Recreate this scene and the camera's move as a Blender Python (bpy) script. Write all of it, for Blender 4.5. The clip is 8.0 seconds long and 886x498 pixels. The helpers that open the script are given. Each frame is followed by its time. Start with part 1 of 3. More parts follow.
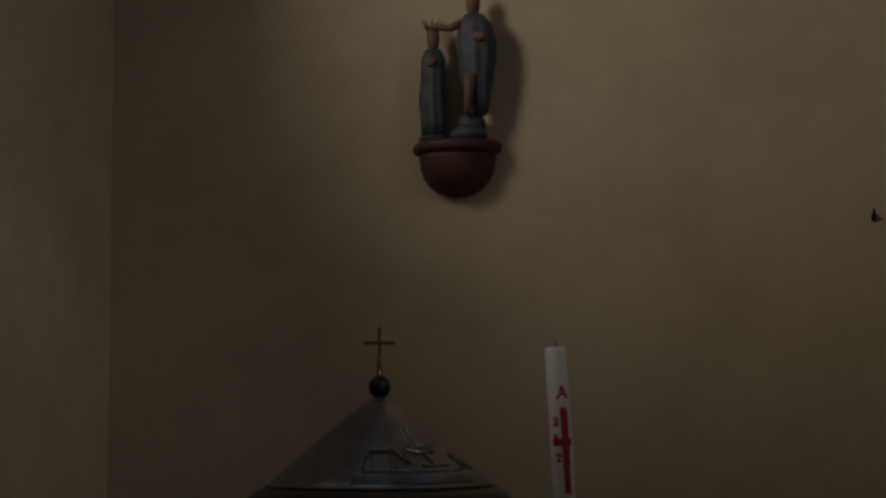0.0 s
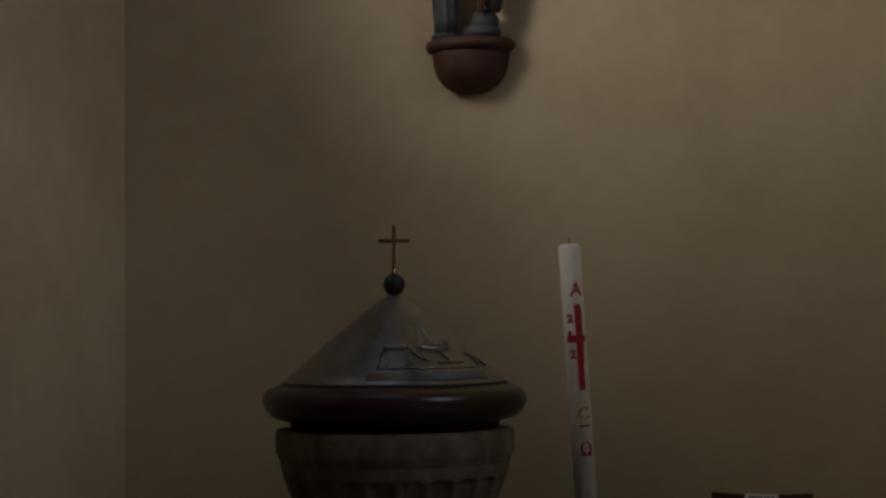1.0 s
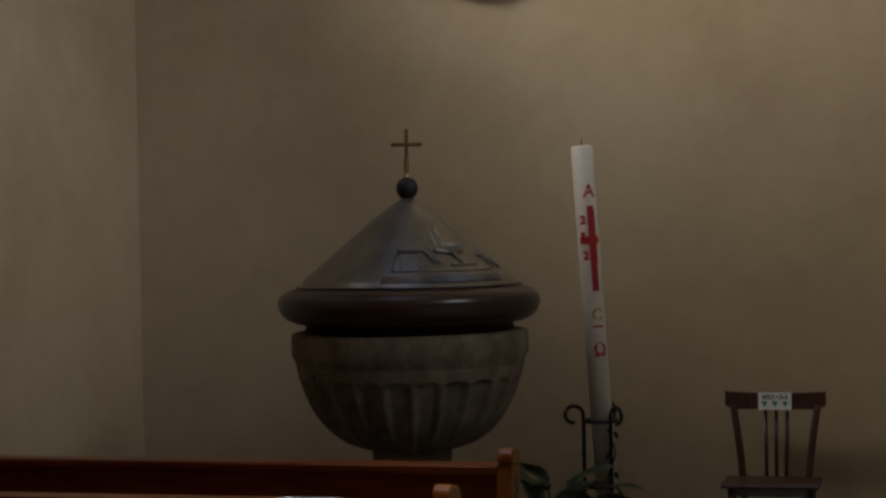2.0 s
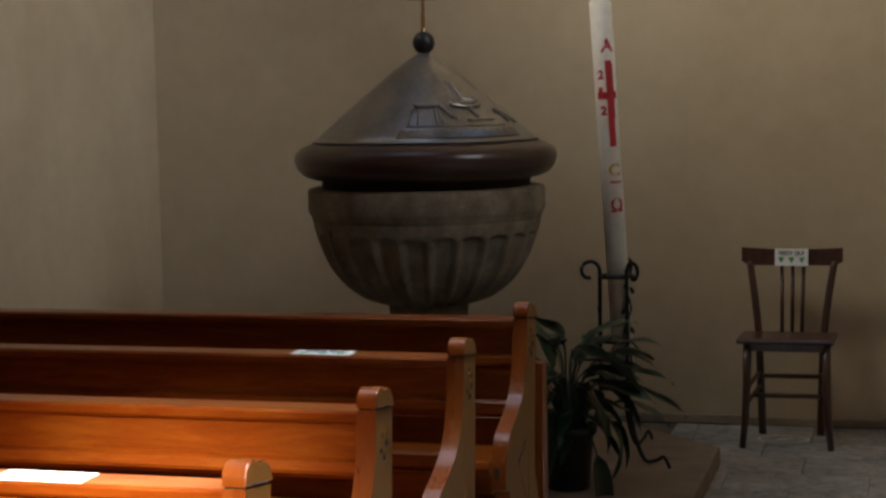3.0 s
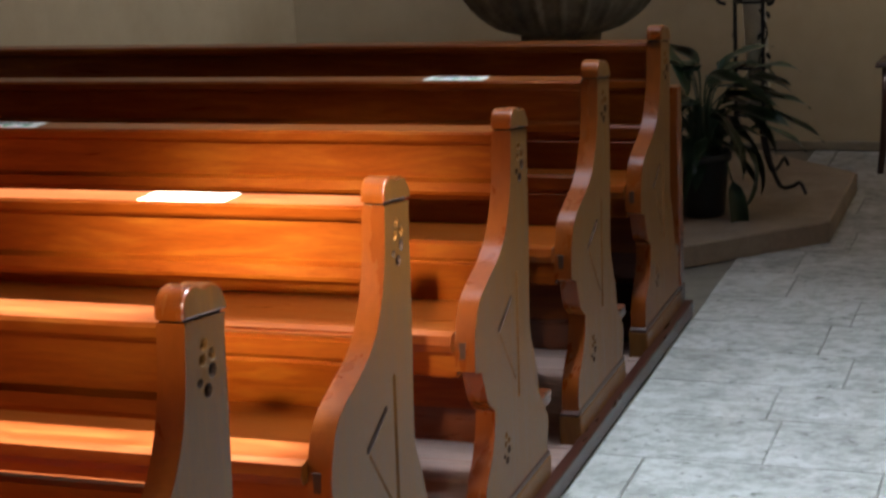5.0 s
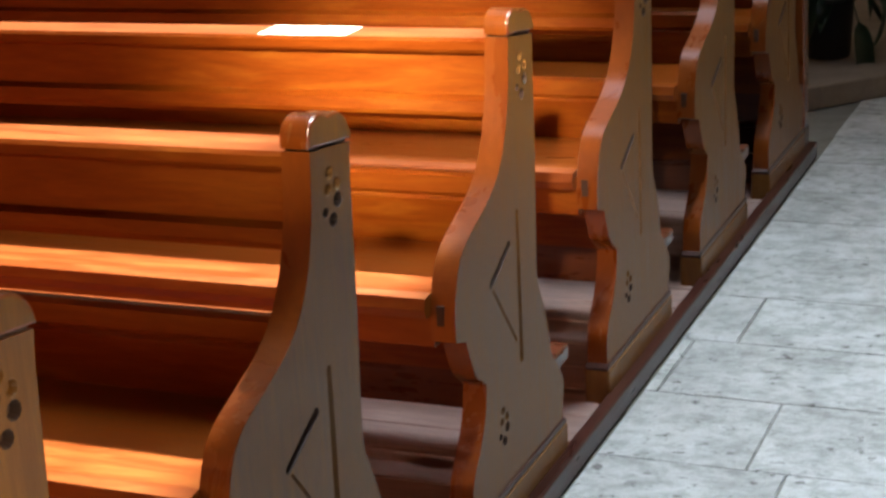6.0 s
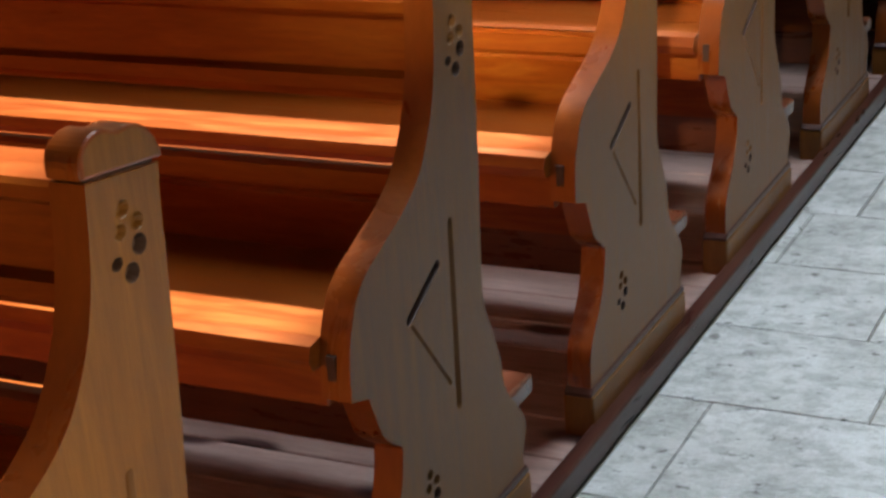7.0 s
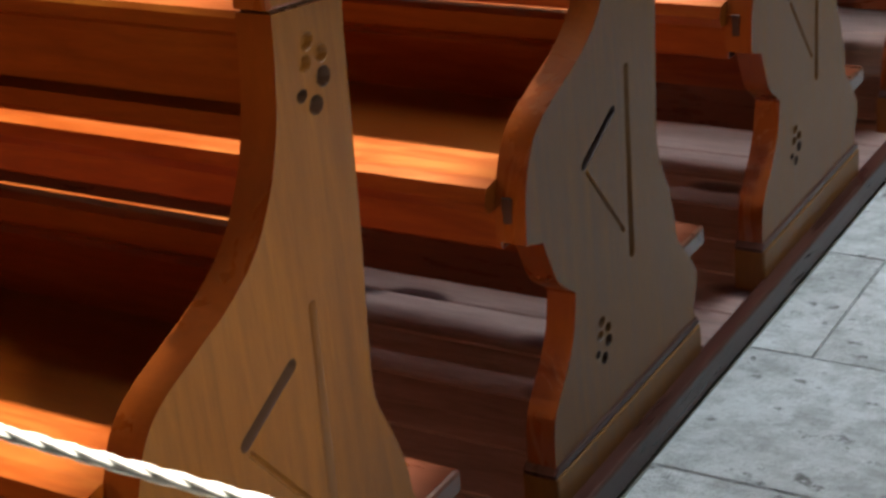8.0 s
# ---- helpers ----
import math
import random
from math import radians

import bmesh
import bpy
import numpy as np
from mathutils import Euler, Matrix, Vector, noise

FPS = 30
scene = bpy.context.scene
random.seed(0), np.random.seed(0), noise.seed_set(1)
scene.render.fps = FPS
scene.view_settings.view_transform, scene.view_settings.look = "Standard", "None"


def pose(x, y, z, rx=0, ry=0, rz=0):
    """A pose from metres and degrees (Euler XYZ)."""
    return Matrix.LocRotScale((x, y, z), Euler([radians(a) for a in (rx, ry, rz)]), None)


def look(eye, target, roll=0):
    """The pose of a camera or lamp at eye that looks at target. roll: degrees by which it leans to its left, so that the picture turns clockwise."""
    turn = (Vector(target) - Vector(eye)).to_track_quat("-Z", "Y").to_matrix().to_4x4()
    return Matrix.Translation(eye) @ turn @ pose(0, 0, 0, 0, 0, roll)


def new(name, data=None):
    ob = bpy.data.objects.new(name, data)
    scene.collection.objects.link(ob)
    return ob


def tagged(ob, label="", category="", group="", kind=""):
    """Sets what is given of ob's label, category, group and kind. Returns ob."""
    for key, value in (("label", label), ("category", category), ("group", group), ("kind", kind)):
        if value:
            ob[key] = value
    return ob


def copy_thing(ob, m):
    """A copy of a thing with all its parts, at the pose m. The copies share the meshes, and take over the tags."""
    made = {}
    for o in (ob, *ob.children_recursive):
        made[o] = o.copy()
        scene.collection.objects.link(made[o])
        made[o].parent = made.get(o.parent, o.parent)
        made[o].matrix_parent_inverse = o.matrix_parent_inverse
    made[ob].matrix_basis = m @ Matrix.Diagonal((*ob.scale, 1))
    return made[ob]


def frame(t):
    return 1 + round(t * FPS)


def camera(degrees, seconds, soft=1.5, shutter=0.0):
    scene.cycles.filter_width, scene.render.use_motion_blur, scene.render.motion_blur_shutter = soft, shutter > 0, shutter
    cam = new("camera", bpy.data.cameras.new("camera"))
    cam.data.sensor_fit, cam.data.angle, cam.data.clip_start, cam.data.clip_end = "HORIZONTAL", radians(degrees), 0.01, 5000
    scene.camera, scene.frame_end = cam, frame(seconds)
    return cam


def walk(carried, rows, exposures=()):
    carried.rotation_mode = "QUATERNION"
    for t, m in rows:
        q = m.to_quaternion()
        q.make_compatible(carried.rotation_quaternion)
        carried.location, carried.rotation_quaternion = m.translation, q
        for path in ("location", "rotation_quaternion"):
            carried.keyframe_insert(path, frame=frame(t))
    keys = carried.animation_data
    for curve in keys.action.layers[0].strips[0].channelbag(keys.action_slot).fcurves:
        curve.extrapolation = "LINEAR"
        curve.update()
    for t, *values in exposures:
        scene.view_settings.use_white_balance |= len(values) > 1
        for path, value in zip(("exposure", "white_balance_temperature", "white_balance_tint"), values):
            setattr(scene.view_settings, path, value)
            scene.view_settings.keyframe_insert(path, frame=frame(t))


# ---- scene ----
cam = camera(28.654, 8.0, soft=2.6, shutter=0.3)
PATH = [
    (0, pose(-0.0039, 0.0126, 1.6333, 95.752, 0.263, 13.614)),
    (0.5, pose(-0.0043, 0.0095, 1.6257, 94.047, 0.401, 13.846)),
    (1.0, pose(-0.0042, 0.0069, 1.6182, 92.503, 0.505, 14.080)),
    (1.2, pose(-0.0039, 0.0052, 1.6148, 91.921, 0.571, 14.166)),
    (2.3, pose(0.0018, -0.0112, 1.5903, 88.188, 1.315, 14.639)),
    (2.5, pose(0.0030, -0.0087, 1.5880, 87.141, 1.283, 14.809)),
    (3.0, pose(0.0063, 0.0024, 1.5844, 84.816, 1.112, 15.155)),
    (3.5, pose(0.0020, 0.0026, 1.5776, 82.898, 1.198, 15.371)),
    (4.0, pose(-0.0027, -0.0058, 1.5643, 81.024, 1.885, 16.194)),
    (4.2, pose(-0.0028, -0.0094, 1.5570, 80.247, 2.087, 16.765)),
    (5.3, pose(0.0104, -0.0184, 1.5289, 74.986, 3.262, 20.251)),
    (5.5, pose(0.0028, -0.0165, 1.5221, 73.984, 3.459, 20.910)),
    (6.0, pose(-0.0203, -0.0069, 1.5004, 71.827, 3.809, 22.862)),
    (6.5, pose(-0.0426, -0.0007, 1.4682, 70.219, 4.105, 24.630)),
    (7.0, pose(-0.0635, -0.0012, 1.4277, 68.674, 4.428, 26.130)),
    (7.5, pose(-0.0788, -0.0146, 1.4065, 66.877, 5.402, 28.119)),
    (8.0, pose(-0.0866, -0.0298, 1.3899, 65.039, 5.810, 30.997)),
]
walk(cam, PATH, exposures=[(0.0, 0.1), (0.5, 0.55), (1.0, 0.9), (2.5, 1.95), (3.5, 2.5), (5.5, 2.6), (7.0, 2.4), (8.0, 2.3)])

# ---- light: sky, one sun through an added roof opening, west window lamp, added fill lamps ----
SUN_TO = Vector((0.0, 0.520, 0.854)).normalized()      # towards the sun
world = bpy.data.worlds.new("sky")
scene.world = world
world.use_nodes = True
wn = world.node_tree.nodes
sky = wn.new("ShaderNodeTexSky")
sky.sky_type = "NISHITA"
sky.sun_disc = False
sky.sun_elevation = math.asin(SUN_TO.z)
sky.sun_rotation = math.atan2(SUN_TO.x, SUN_TO.y)
wn["Background"].inputs[1].default_value = 0.05
world.node_tree.links.new(sky.outputs[0], wn["Background"].inputs[0])

sun = new("sun", bpy.data.lights.new("sun", "SUN"))
sun.data.energy, sun.data.angle, sun.data.color = 5.0, radians(1.2), (1.0, 0.96, 0.80)
sun.matrix_world = look(SUN_TO * 20, (0, 0, 0))


def area_lamp(name, eye, target, width, height, watts, colour):
    lamp = new(name, bpy.data.lights.new(name, "AREA"))
    lamp.data.shape, lamp.data.size, lamp.data.size_y = "RECTANGLE", width, height
    lamp.data.energy, lamp.data.color = watts, colour
    lamp.matrix_world = look(eye, target)
    return lamp


area_lamp("west_window_light", (-3.88, 5.85, 4.7), (0.4, 7.9, 3.7), 0.9, 1.4, 14.5, (1.0, 0.93, 0.81)).data.spread = radians(90)
# Added lamp over the aisle to brighten the floor; no such source is seen.
aisle = area_lamp("aisle_floor_fill", (-0.42, 3.85, 6.15), (-0.28, 3.1, 0), 0.6, 1.7, 9.6, (0.78, 0.91, 1.0))
aisle.data.spread = radians(50)
# Extra overhead fill for pews and planks, added without a seen source.
area_lamp("pew_top_fill", (-2.1, 4.6, 6.15), (-1.7, 2.3, 0), 1.9, 1.4, 1.7, (0.92, 0.95, 1.0))
# Fill added from an unseen east opening to lift the west wall and font.
area_lamp("west_wall_fill", (2.55, 4.0, 4.9), (-3.6, 6.9, 2.5), 1.5, 1.7, 3.5, (0.95, 0.97, 1.0)).data.spread = radians(50)
# Narrow lamp added behind the camera to brighten the middle pew backs.
beam = area_lamp("pew_back_fill", (0.2, -1.86, 3.4), (-1.36, 2.76, 0.93), 0.3, 0.3, 1.0, (1.0, 0.92, 0.74))
beam.data.spread = radians(9)
# Warm fill added for the nearest pew ends; its opening is unseen.
area_lamp("pew_end_fill", (2.56, 1.35, 2.5), (-1.12, 1.10, 0.60), 0.35, 0.35, 0.22, (1.0, 0.84, 0.58)).data.spread = radians(15)


# ---- materials ----
def material(name, base, rough=0.5, metal=0.0, coat=0.0, spec=0.5):
    m = bpy.data.materials.new(name)
    m.use_nodes = True
    b = m.node_tree.nodes["Principled BSDF"]
    b.inputs["Base Color"].default_value = (*base, 1)
    b.inputs["Roughness"].default_value = rough
    b.inputs["Metallic"].default_value = metal
    b.inputs["Coat Weight"].default_value = coat
    b.inputs["Coat Roughness"].default_value = 0.12
    b.inputs["Specular IOR Level"].default_value = spec
    return m


def put(m, kind, **values):
    n = m.node_tree.nodes.new(kind)
    for k, v in values.items():
        if k in n.inputs:
            n.inputs[k].default_value = v
    return n


def link(m, a, b):
    m.node_tree.links.new(a, b)


def coords(m, scale, out="Object"):
    tc = put(m, "ShaderNodeTexCoord")
    mp = put(m, "ShaderNodeMapping", Scale=scale)
    link(m, tc.outputs[out], mp.inputs["Vector"])
    return mp


def shift_each(m, mp):
    """Moves the pattern by the object's own random number."""
    info = put(m, "ShaderNodeObjectInfo")
    mul = m.node_tree.nodes.new("ShaderNodeMath")
    mul.operation = "MULTIPLY"
    mul.inputs[1].default_value = 37.0
    link(m, info.outputs["Random"], mul.inputs[0])
    link(m, mul.outputs[0], mp.inputs["Location"])
    return info


def ramp(m, src, stops):
    r = m.node_tree.nodes.new("ShaderNodeValToRGB")
    e = r.color_ramp.elements
    while len(e) < len(stops):
        e.new(0.5)
    for el, (p, c) in zip(e, stops):
        el.position, el.color = p, (*c, 1)
    link(m, src, r.inputs[0])
    return r


def mixed(m, a, b, fac, mode="MIX"):
    x = m.node_tree.nodes.new("ShaderNodeMix")
    x.data_type, x.blend_type = "RGBA", mode
    for s, v in ((x.inputs[0], fac), (x.inputs[6], a), (x.inputs[7], b)):
        if isinstance(v, (float, int)):
            s.default_value = v
        elif isinstance(v, tuple):
            s.default_value = (*v, 1)
        else:
            link(m, v, s)
    return x.outputs[2]


def relief(m, src, strength, distance):
    b = put(m, "ShaderNodeBump", Strength=strength, Distance=distance)
    link(m, src, b.inputs["Height"])
    link(m, b.outputs[0], m.node_tree.nodes["Principled BSDF"].inputs["Normal"])


def to(m, src, socket):
    link(m, src, m.node_tree.nodes["Principled BSDF"].inputs[socket])


def wood(name, dark, mid, light, stretch, rough=0.3, coat=0.5, bands=(9.0, 60.0)):
    """Varnished wood: stretch is the scale of the pattern along x, y, z (small along the grain)."""
    m = material(name, mid, rough, coat=coat)
    mp = coords(m, stretch)
    shift_each(m, mp)
    big = put(m, "ShaderNodeTexNoise", Scale=bands[0], Detail=5.0, Roughness=0.6, Distortion=0.6)
    fine = put(m, "ShaderNodeTexNoise", Scale=bands[1], Detail=4.0, Roughness=0.7)
    for n in (big, fine):
        link(m, mp.outputs[0], n.inputs["Vector"])
    col = ramp(m, big.outputs["Fac"], [(0.25, dark), (0.5, mid), (0.75, light)])
    streak = ramp(m, fine.outputs["Fac"], [(0.35, (0.74, 0.68, 0.62)), (0.6, (1, 1, 1))])
    to(m, mixed(m, col.outputs[0], streak.outputs[0], 0.55, "MULTIPLY"), "Base Color")
    rr = ramp(m, big.outputs["Fac"], [(0.2, (rough * 0.75,) * 3), (0.8, (rough * 1.4,) * 3)])
    to(m, rr.outputs[0], "Roughness")
    relief(m, fine.outputs["Fac"], 0.12, 0.002)
    return m


def mottled(name, stops, rough, scale, fine_scale, bump, distance, spec=0.4, own=False, speck=0.5):
    m = material(name, stops[0][1], rough, spec=spec)
    mp = coords(m, (1, 1, 1))
    if own:
        shift_each(m, mp)
    a = put(m, "ShaderNodeTexNoise", Scale=scale, Detail=6.0, Roughness=0.6)
    b = put(m, "ShaderNodeTexNoise", Scale=fine_scale, Detail=5.0, Roughness=0.65)
    for n in (a, b):
        link(m, mp.outputs[0], n.inputs["Vector"])
    col = ramp(m, a.outputs["Fac"], stops)
    sp = ramp(m, b.outputs["Fac"], [(0.3, (0.72, 0.70, 0.68)), (0.65, (1, 1, 1))])
    to(m, mixed(m, col.outputs[0], sp.outputs[0], speck, "MULTIPLY"), "Base Color")
    relief(m, b.outputs["Fac"], bump, distance)
    return m


D, M, L = (0.130, 0.020, 0.0012), (0.185, 0.0365, 0.0018), (0.25, 0.070, 0.0032)
WOOD_X = wood("varnished wood along the pew", D, M, L, (0.5, 4.0, 4.0), 0.32, 0.12)
WOOD_X.node_tree.nodes["Principled BSDF"].inputs["Specular IOR Level"].default_value = 0.35
WOOD_Z = wood("varnished wood upright", (0.140, 0.055, 0.009), (0.185, 0.076, 0.014), (0.235, 0.102, 0.020), (3.0, 7.0, 0.40), 0.38, 0.06)
WOOD_Z.node_tree.nodes["Principled BSDF"].inputs["Specular IOR Level"].default_value = 0.25
WOOD_EDGE = wood("varnished wood edge", (0.150, 0.027, 0.002), (0.180, 0.037, 0.003), (0.21, 0.050, 0.004), (1.3, 1.3, 0.3), 0.27, 0.4)
# Dark tone paints the shade inside carved cuts, cap joint and tenon slot.
WOOD_SHADE = material("wood darkened for shade in cuts and joints", (0.045, 0.017, 0.008), 0.7)
WOOD_RAIL = wood("dark red wood", (0.025, 0.008, 0.006), (0.045, 0.014, 0.010), (0.065, 0.022, 0.015), (4.0, 0.5, 4.0), 0.30, 0.0)
WOOD_RAIL.node_tree.nodes["Principled BSDF"].inputs["Specular IOR Level"].default_value = 0.35
WOOD_KNEEL = wood("dark red kneeler wood", (0.06, 0.013, 0.005), (0.09, 0.021, 0.007), (0.12, 0.03, 0.010), (0.5, 4.0, 4.0), 0.28)
WOOD_CHAIR = wood("dark brown chair wood", (0.028, 0.010, 0.007), (0.055, 0.018, 0.011), (0.09, 0.032, 0.018), (3.0, 3.0, 0.7), 0.38)
PLANK = wood("worn floor board", (0.16, 0.098, 0.084), (0.27, 0.175, 0.155), (0.35, 0.24, 0.215), (0.6, 5.0, 5.0), 0.36, 0.3)


def knots(m, scale, size):
    """Dark knots scattered over a board."""
    bsdf = m.node_tree.nodes["Principled BSDF"]
    old = bsdf.inputs["Base Color"].links[0].from_socket
    mp = coords(m, scale)
    shift_each(m, mp)
    v = put(m, "ShaderNodeTexVoronoi", Scale=1.0, Randomness=1.0)
    link(m, mp.outputs[0], v.inputs["Vector"])
    k = ramp(m, v.outputs["Distance"], [(size * 0.6, (0.16, 0.11, 0.12)), (size, (1, 1, 1))])
    to(m, mixed(m, old, k.outputs[0], 1.0, "MULTIPLY"), "Base Color")


knots(PLANK, (2.6, 6.0, 1.0), 0.20)
PLASTER = mottled("ochre plaster", [(0.25, (0.35, 0.27, 0.175)), (0.5, (0.46, 0.375, 0.255)), (0.75, (0.54, 0.455, 0.325))], 0.9, 0.5, 9.0, 0.10, 0.006, 0.2, speck=0.22)
SKIRT = mottled("stained plaster foot", [(0.3, (0.20, 0.165, 0.12)), (0.7, (0.34, 0.29, 0.22))], 0.9, 4.0, 30.0, 0.4, 0.006, 0.2)
CEIL = mottled("limewashed ceiling", [(0.3, (0.55, 0.50, 0.42)), (0.7, (0.65, 0.61, 0.54))], 0.9, 0.8, 20.0, 0.1, 0.003, 0.2)
STONE = mottled("grey brown carved stone", [(0.3, (0.115, 0.094, 0.066)), (0.5, (0.185, 0.153, 0.108)), (0.7, (0.27, 0.225, 0.160))], 0.85, 9.0, 55.0, 0.8, 0.006, 0.25)
STEP = mottled("reddish dais stone", [(0.3, (0.20, 0.15, 0.115)), (0.6, (0.29, 0.23, 0.18)), (0.8, (0.36, 0.30, 0.24))], 0.6, 5.0, 50.0, 0.3, 0.003)
BRONZE = mottled("worn grey sheet metal", [(0.3, (0.19, 0.178, 0.165)), (0.6, (0.27, 0.256, 0.24)), (0.8, (0.34, 0.325, 0.305))], 0.30, 5.0, 40.0, 0.1, 0.002)
BRONZE.node_tree.nodes["Principled BSDF"].inputs["Metallic"].default_value = 0.85
COPPER = mottled("brown polished cover edge", [(0.3, (0.028, 0.015, 0.012)), (0.7, (0.05, 0.026, 0.020))], 0.28, 4.0, 40.0, 0.1, 0.002)
IRON = material("black wrought iron", (0.018, 0.018, 0.02), 0.5, metal=0.6)
BRASS = material("worn gilt brass", (0.26, 0.17, 0.085), 0.32, metal=1.0)
WAX = mottled("ivory candle wax", [(0.3, (0.74, 0.70, 0.62)), (0.7, (0.80, 0.77, 0.70))], 0.5, 4.0, 30.0, 0.05, 0.001)
RED = material("red wax", (0.38, 0.012, 0.02), 0.45)
GOLD = material("gold wax", (0.5, 0.33, 0.08), 0.4, metal=0.4)
LEAF = mottled("dark green leaf", [(0.3, (0.012, 0.035, 0.018)), (0.7, (0.03, 0.075, 0.035))], 0.28, 9.0, 60.0, 0.15, 0.002, 0.6, own=True)
POT = material("black plastic pot", (0.012, 0.013, 0.014), 0.45)
SOIL = material("potting soil", (0.03, 0.02, 0.015), 0.95)
PAPER = material("white paper", (0.82, 0.83, 0.82), 0.55)
GREEN = material("green print", (0.04, 0.30, 0.12), 0.5)
INK = material("black print", (0.02, 0.02, 0.02), 0.5)
ROBE = mottled("blue grey painted carving", [(0.3, (0.025, 0.028, 0.034)), (0.7, (0.07, 0.072, 0.082))], 0.6, 14.0, 60.0, 0.3, 0.004)
OCHRE = mottled("rose brown painted carving", [(0.3, (0.11, 0.05, 0.035)), (0.7, (0.18, 0.09, 0.06))], 0.6, 14.0, 60.0, 0.3, 0.004)
TERRA = mottled("red brown console", [(0.3, (0.045, 0.017, 0.012)), (0.7, (0.085, 0.033, 0.022))], 0.65, 8.0, 50.0, 0.3, 0.003)
ROPE = mottled("white cord", [(0.35, (0.62, 0.60, 0.60)), (0.7, (0.80, 0.78, 0.77))], 0.8, 60.0, 220.0, 0.6, 0.002)
GLASS = material("window glass", (0.9, 0.92, 0.92), 0.05)
GLASS.node_tree.nodes["Principled BSDF"].inputs["Transmission Weight"].default_value = 1.0
LEAD = material("window lead", (0.08, 0.08, 0.085), 0.6)


def tile_stone():
    m = material("travertine", (0.42, 0.41, 0.38), 0.55)
    mp = coords(m, (1, 1, 1))
    shift_each(m, mp)
    big = put(m, "ShaderNodeTexNoise", Scale=3.5, Detail=6.0, Roughness=0.65)
    band = put(m, "ShaderNodeTexNoise", Scale=24.0, Detail=5.0, Roughness=0.7)
    pits = put(m, "ShaderNodeTexNoise", Scale=34.0, Detail=3.0, Roughness=0.6)
    mp2 = coords(m, (0.75, 1.05, 1.0))
    shift_each(m, mp2)
    link(m, mp.outputs[0], big.inputs["Vector"])
    link(m, mp2.outputs[0], band.inputs["Vector"])
    link(m, mp2.outputs[0], pits.inputs["Vector"])
    col = ramp(m, big.outputs["Fac"], [(0.30, (0.33, 0.335, 0.325)), (0.5, (0.46, 0.47, 0.465)), (0.68, (0.58, 0.595, 0.60))])
    veins = ramp(m, band.outputs["Fac"], [(0.38, (0.55, 0.54, 0.52)), (0.55, (1, 1, 1))])
    hole = ramp(m, pits.outputs["Fac"], [(0.30, (0.25, 0.24, 0.22)), (0.38, (1, 1, 1))])
    grit = put(m, "ShaderNodeTexNoise", Scale=120.0, Detail=4.0, Roughness=0.75)
    link(m, mp.outputs[0], grit.inputs["Vector"])
    speck = ramp(m, grit.outputs["Fac"], [(0.36, (0.70, 0.69, 0.67)), (0.55, (1, 1, 1))])
    c = mixed(m, col.outputs[0], veins.outputs[0], 0.6, "MULTIPLY")
    c = mixed(m, c, speck.outputs[0], 0.5, "MULTIPLY")
    to(m, mixed(m, c, hole.outputs[0], 0.85, "MULTIPLY"), "Base Color")
    rough = ramp(m, band.outputs["Fac"], [(0.35, (0.75, 0.75, 0.75)), (0.6, (0.38, 0.38, 0.38))])
    to(m, rough.outputs[0], "Roughness")
    h = mixed(m, mixed(m, band.outputs["Fac"], grit.outputs["Fac"], 0.3), hole.outputs[0], 0.7, "MULTIPLY")
    relief(m, h, 1.0, 0.016)
    return m


TILE = tile_stone()
GROUT = mottled("grey floor joint", [(0.3, (0.13, 0.12, 0.10)), (0.7, (0.20, 0.185, 0.16))], 0.9, 9.0, 60.0, 0.3, 0.003)


# ---- mesh helpers ----
def mesh_of(name, bm, mats, smooth=False):
    me = bpy.data.meshes.new(name)
    bmesh.ops.recalc_face_normals(bm, faces=bm.faces[:])
    if smooth:
        for f in bm.faces:
            f.smooth = True
    bm.to_mesh(me)
    bm.free()
    for m in (mats if isinstance(mats, (list, tuple)) else [mats]):
        me.materials.append(m)
    return me


def part(name, bm, mat, parent, label="", smooth=False):
    ob = new(name, mesh_of(name, bm, mat, smooth))
    ob.parent = parent
    if label:
        tagged(ob, label=label)
    return ob


def thing(name, x, y, z, label, category, group="", rz=0.0):
    ob = new(name)
    ob.empty_display_size = 0.1
    ob.matrix_basis = pose(x, y, z, 0, 0, rz)
    return tagged(ob, label, category, group)


def box(x0, x1, y0, y1, z0, z1, bevel=0.0, bm=None, seg=2):
    b = bmesh.new()
    bmesh.ops.create_cube(b, size=1.0)
    for v in b.verts:
        v.co = Vector(((x0 + x1) / 2 + v.co.x * (x1 - x0), (y0 + y1) / 2 + v.co.y * (y1 - y0), (z0 + z1) / 2 + v.co.z * (z1 - z0)))
    if bevel:
        bmesh.ops.bevel(b, geom=b.edges[:], offset=bevel, segments=seg, profile=0.5, affect="EDGES")
    return add(bm, b)


def add(bm, b):
    if bm is None:
        return b
    me = bpy.data.meshes.new("tmp")
    b.to_mesh(me)
    b.free()
    bm.from_mesh(me)
    bpy.data.meshes.remove(me)
    return bm


def prism(pts, x0, x1, bevel=0.0, bm=None, seg=2):
    """An outline of (y, z) pairs drawn out along x."""
    b = bmesh.new()
    f = b.faces.new([b.verts.new((x0, y, z)) for y, z in pts])
    r = bmesh.ops.extrude_face_region(b, geom=[f])
    bmesh.ops.translate(b, vec=(x1 - x0, 0, 0), verts=[e for e in r["geom"] if isinstance(e, bmesh.types.BMVert)])
    if bevel:
        rim = [e for e in b.edges if abs(e.verts[0].co.x - e.verts[1].co.x) < 1e-6]
        bmesh.ops.bevel(b, geom=rim, offset=bevel, segments=seg, profile=0.5, affect="EDGES")
    return add(bm, b)


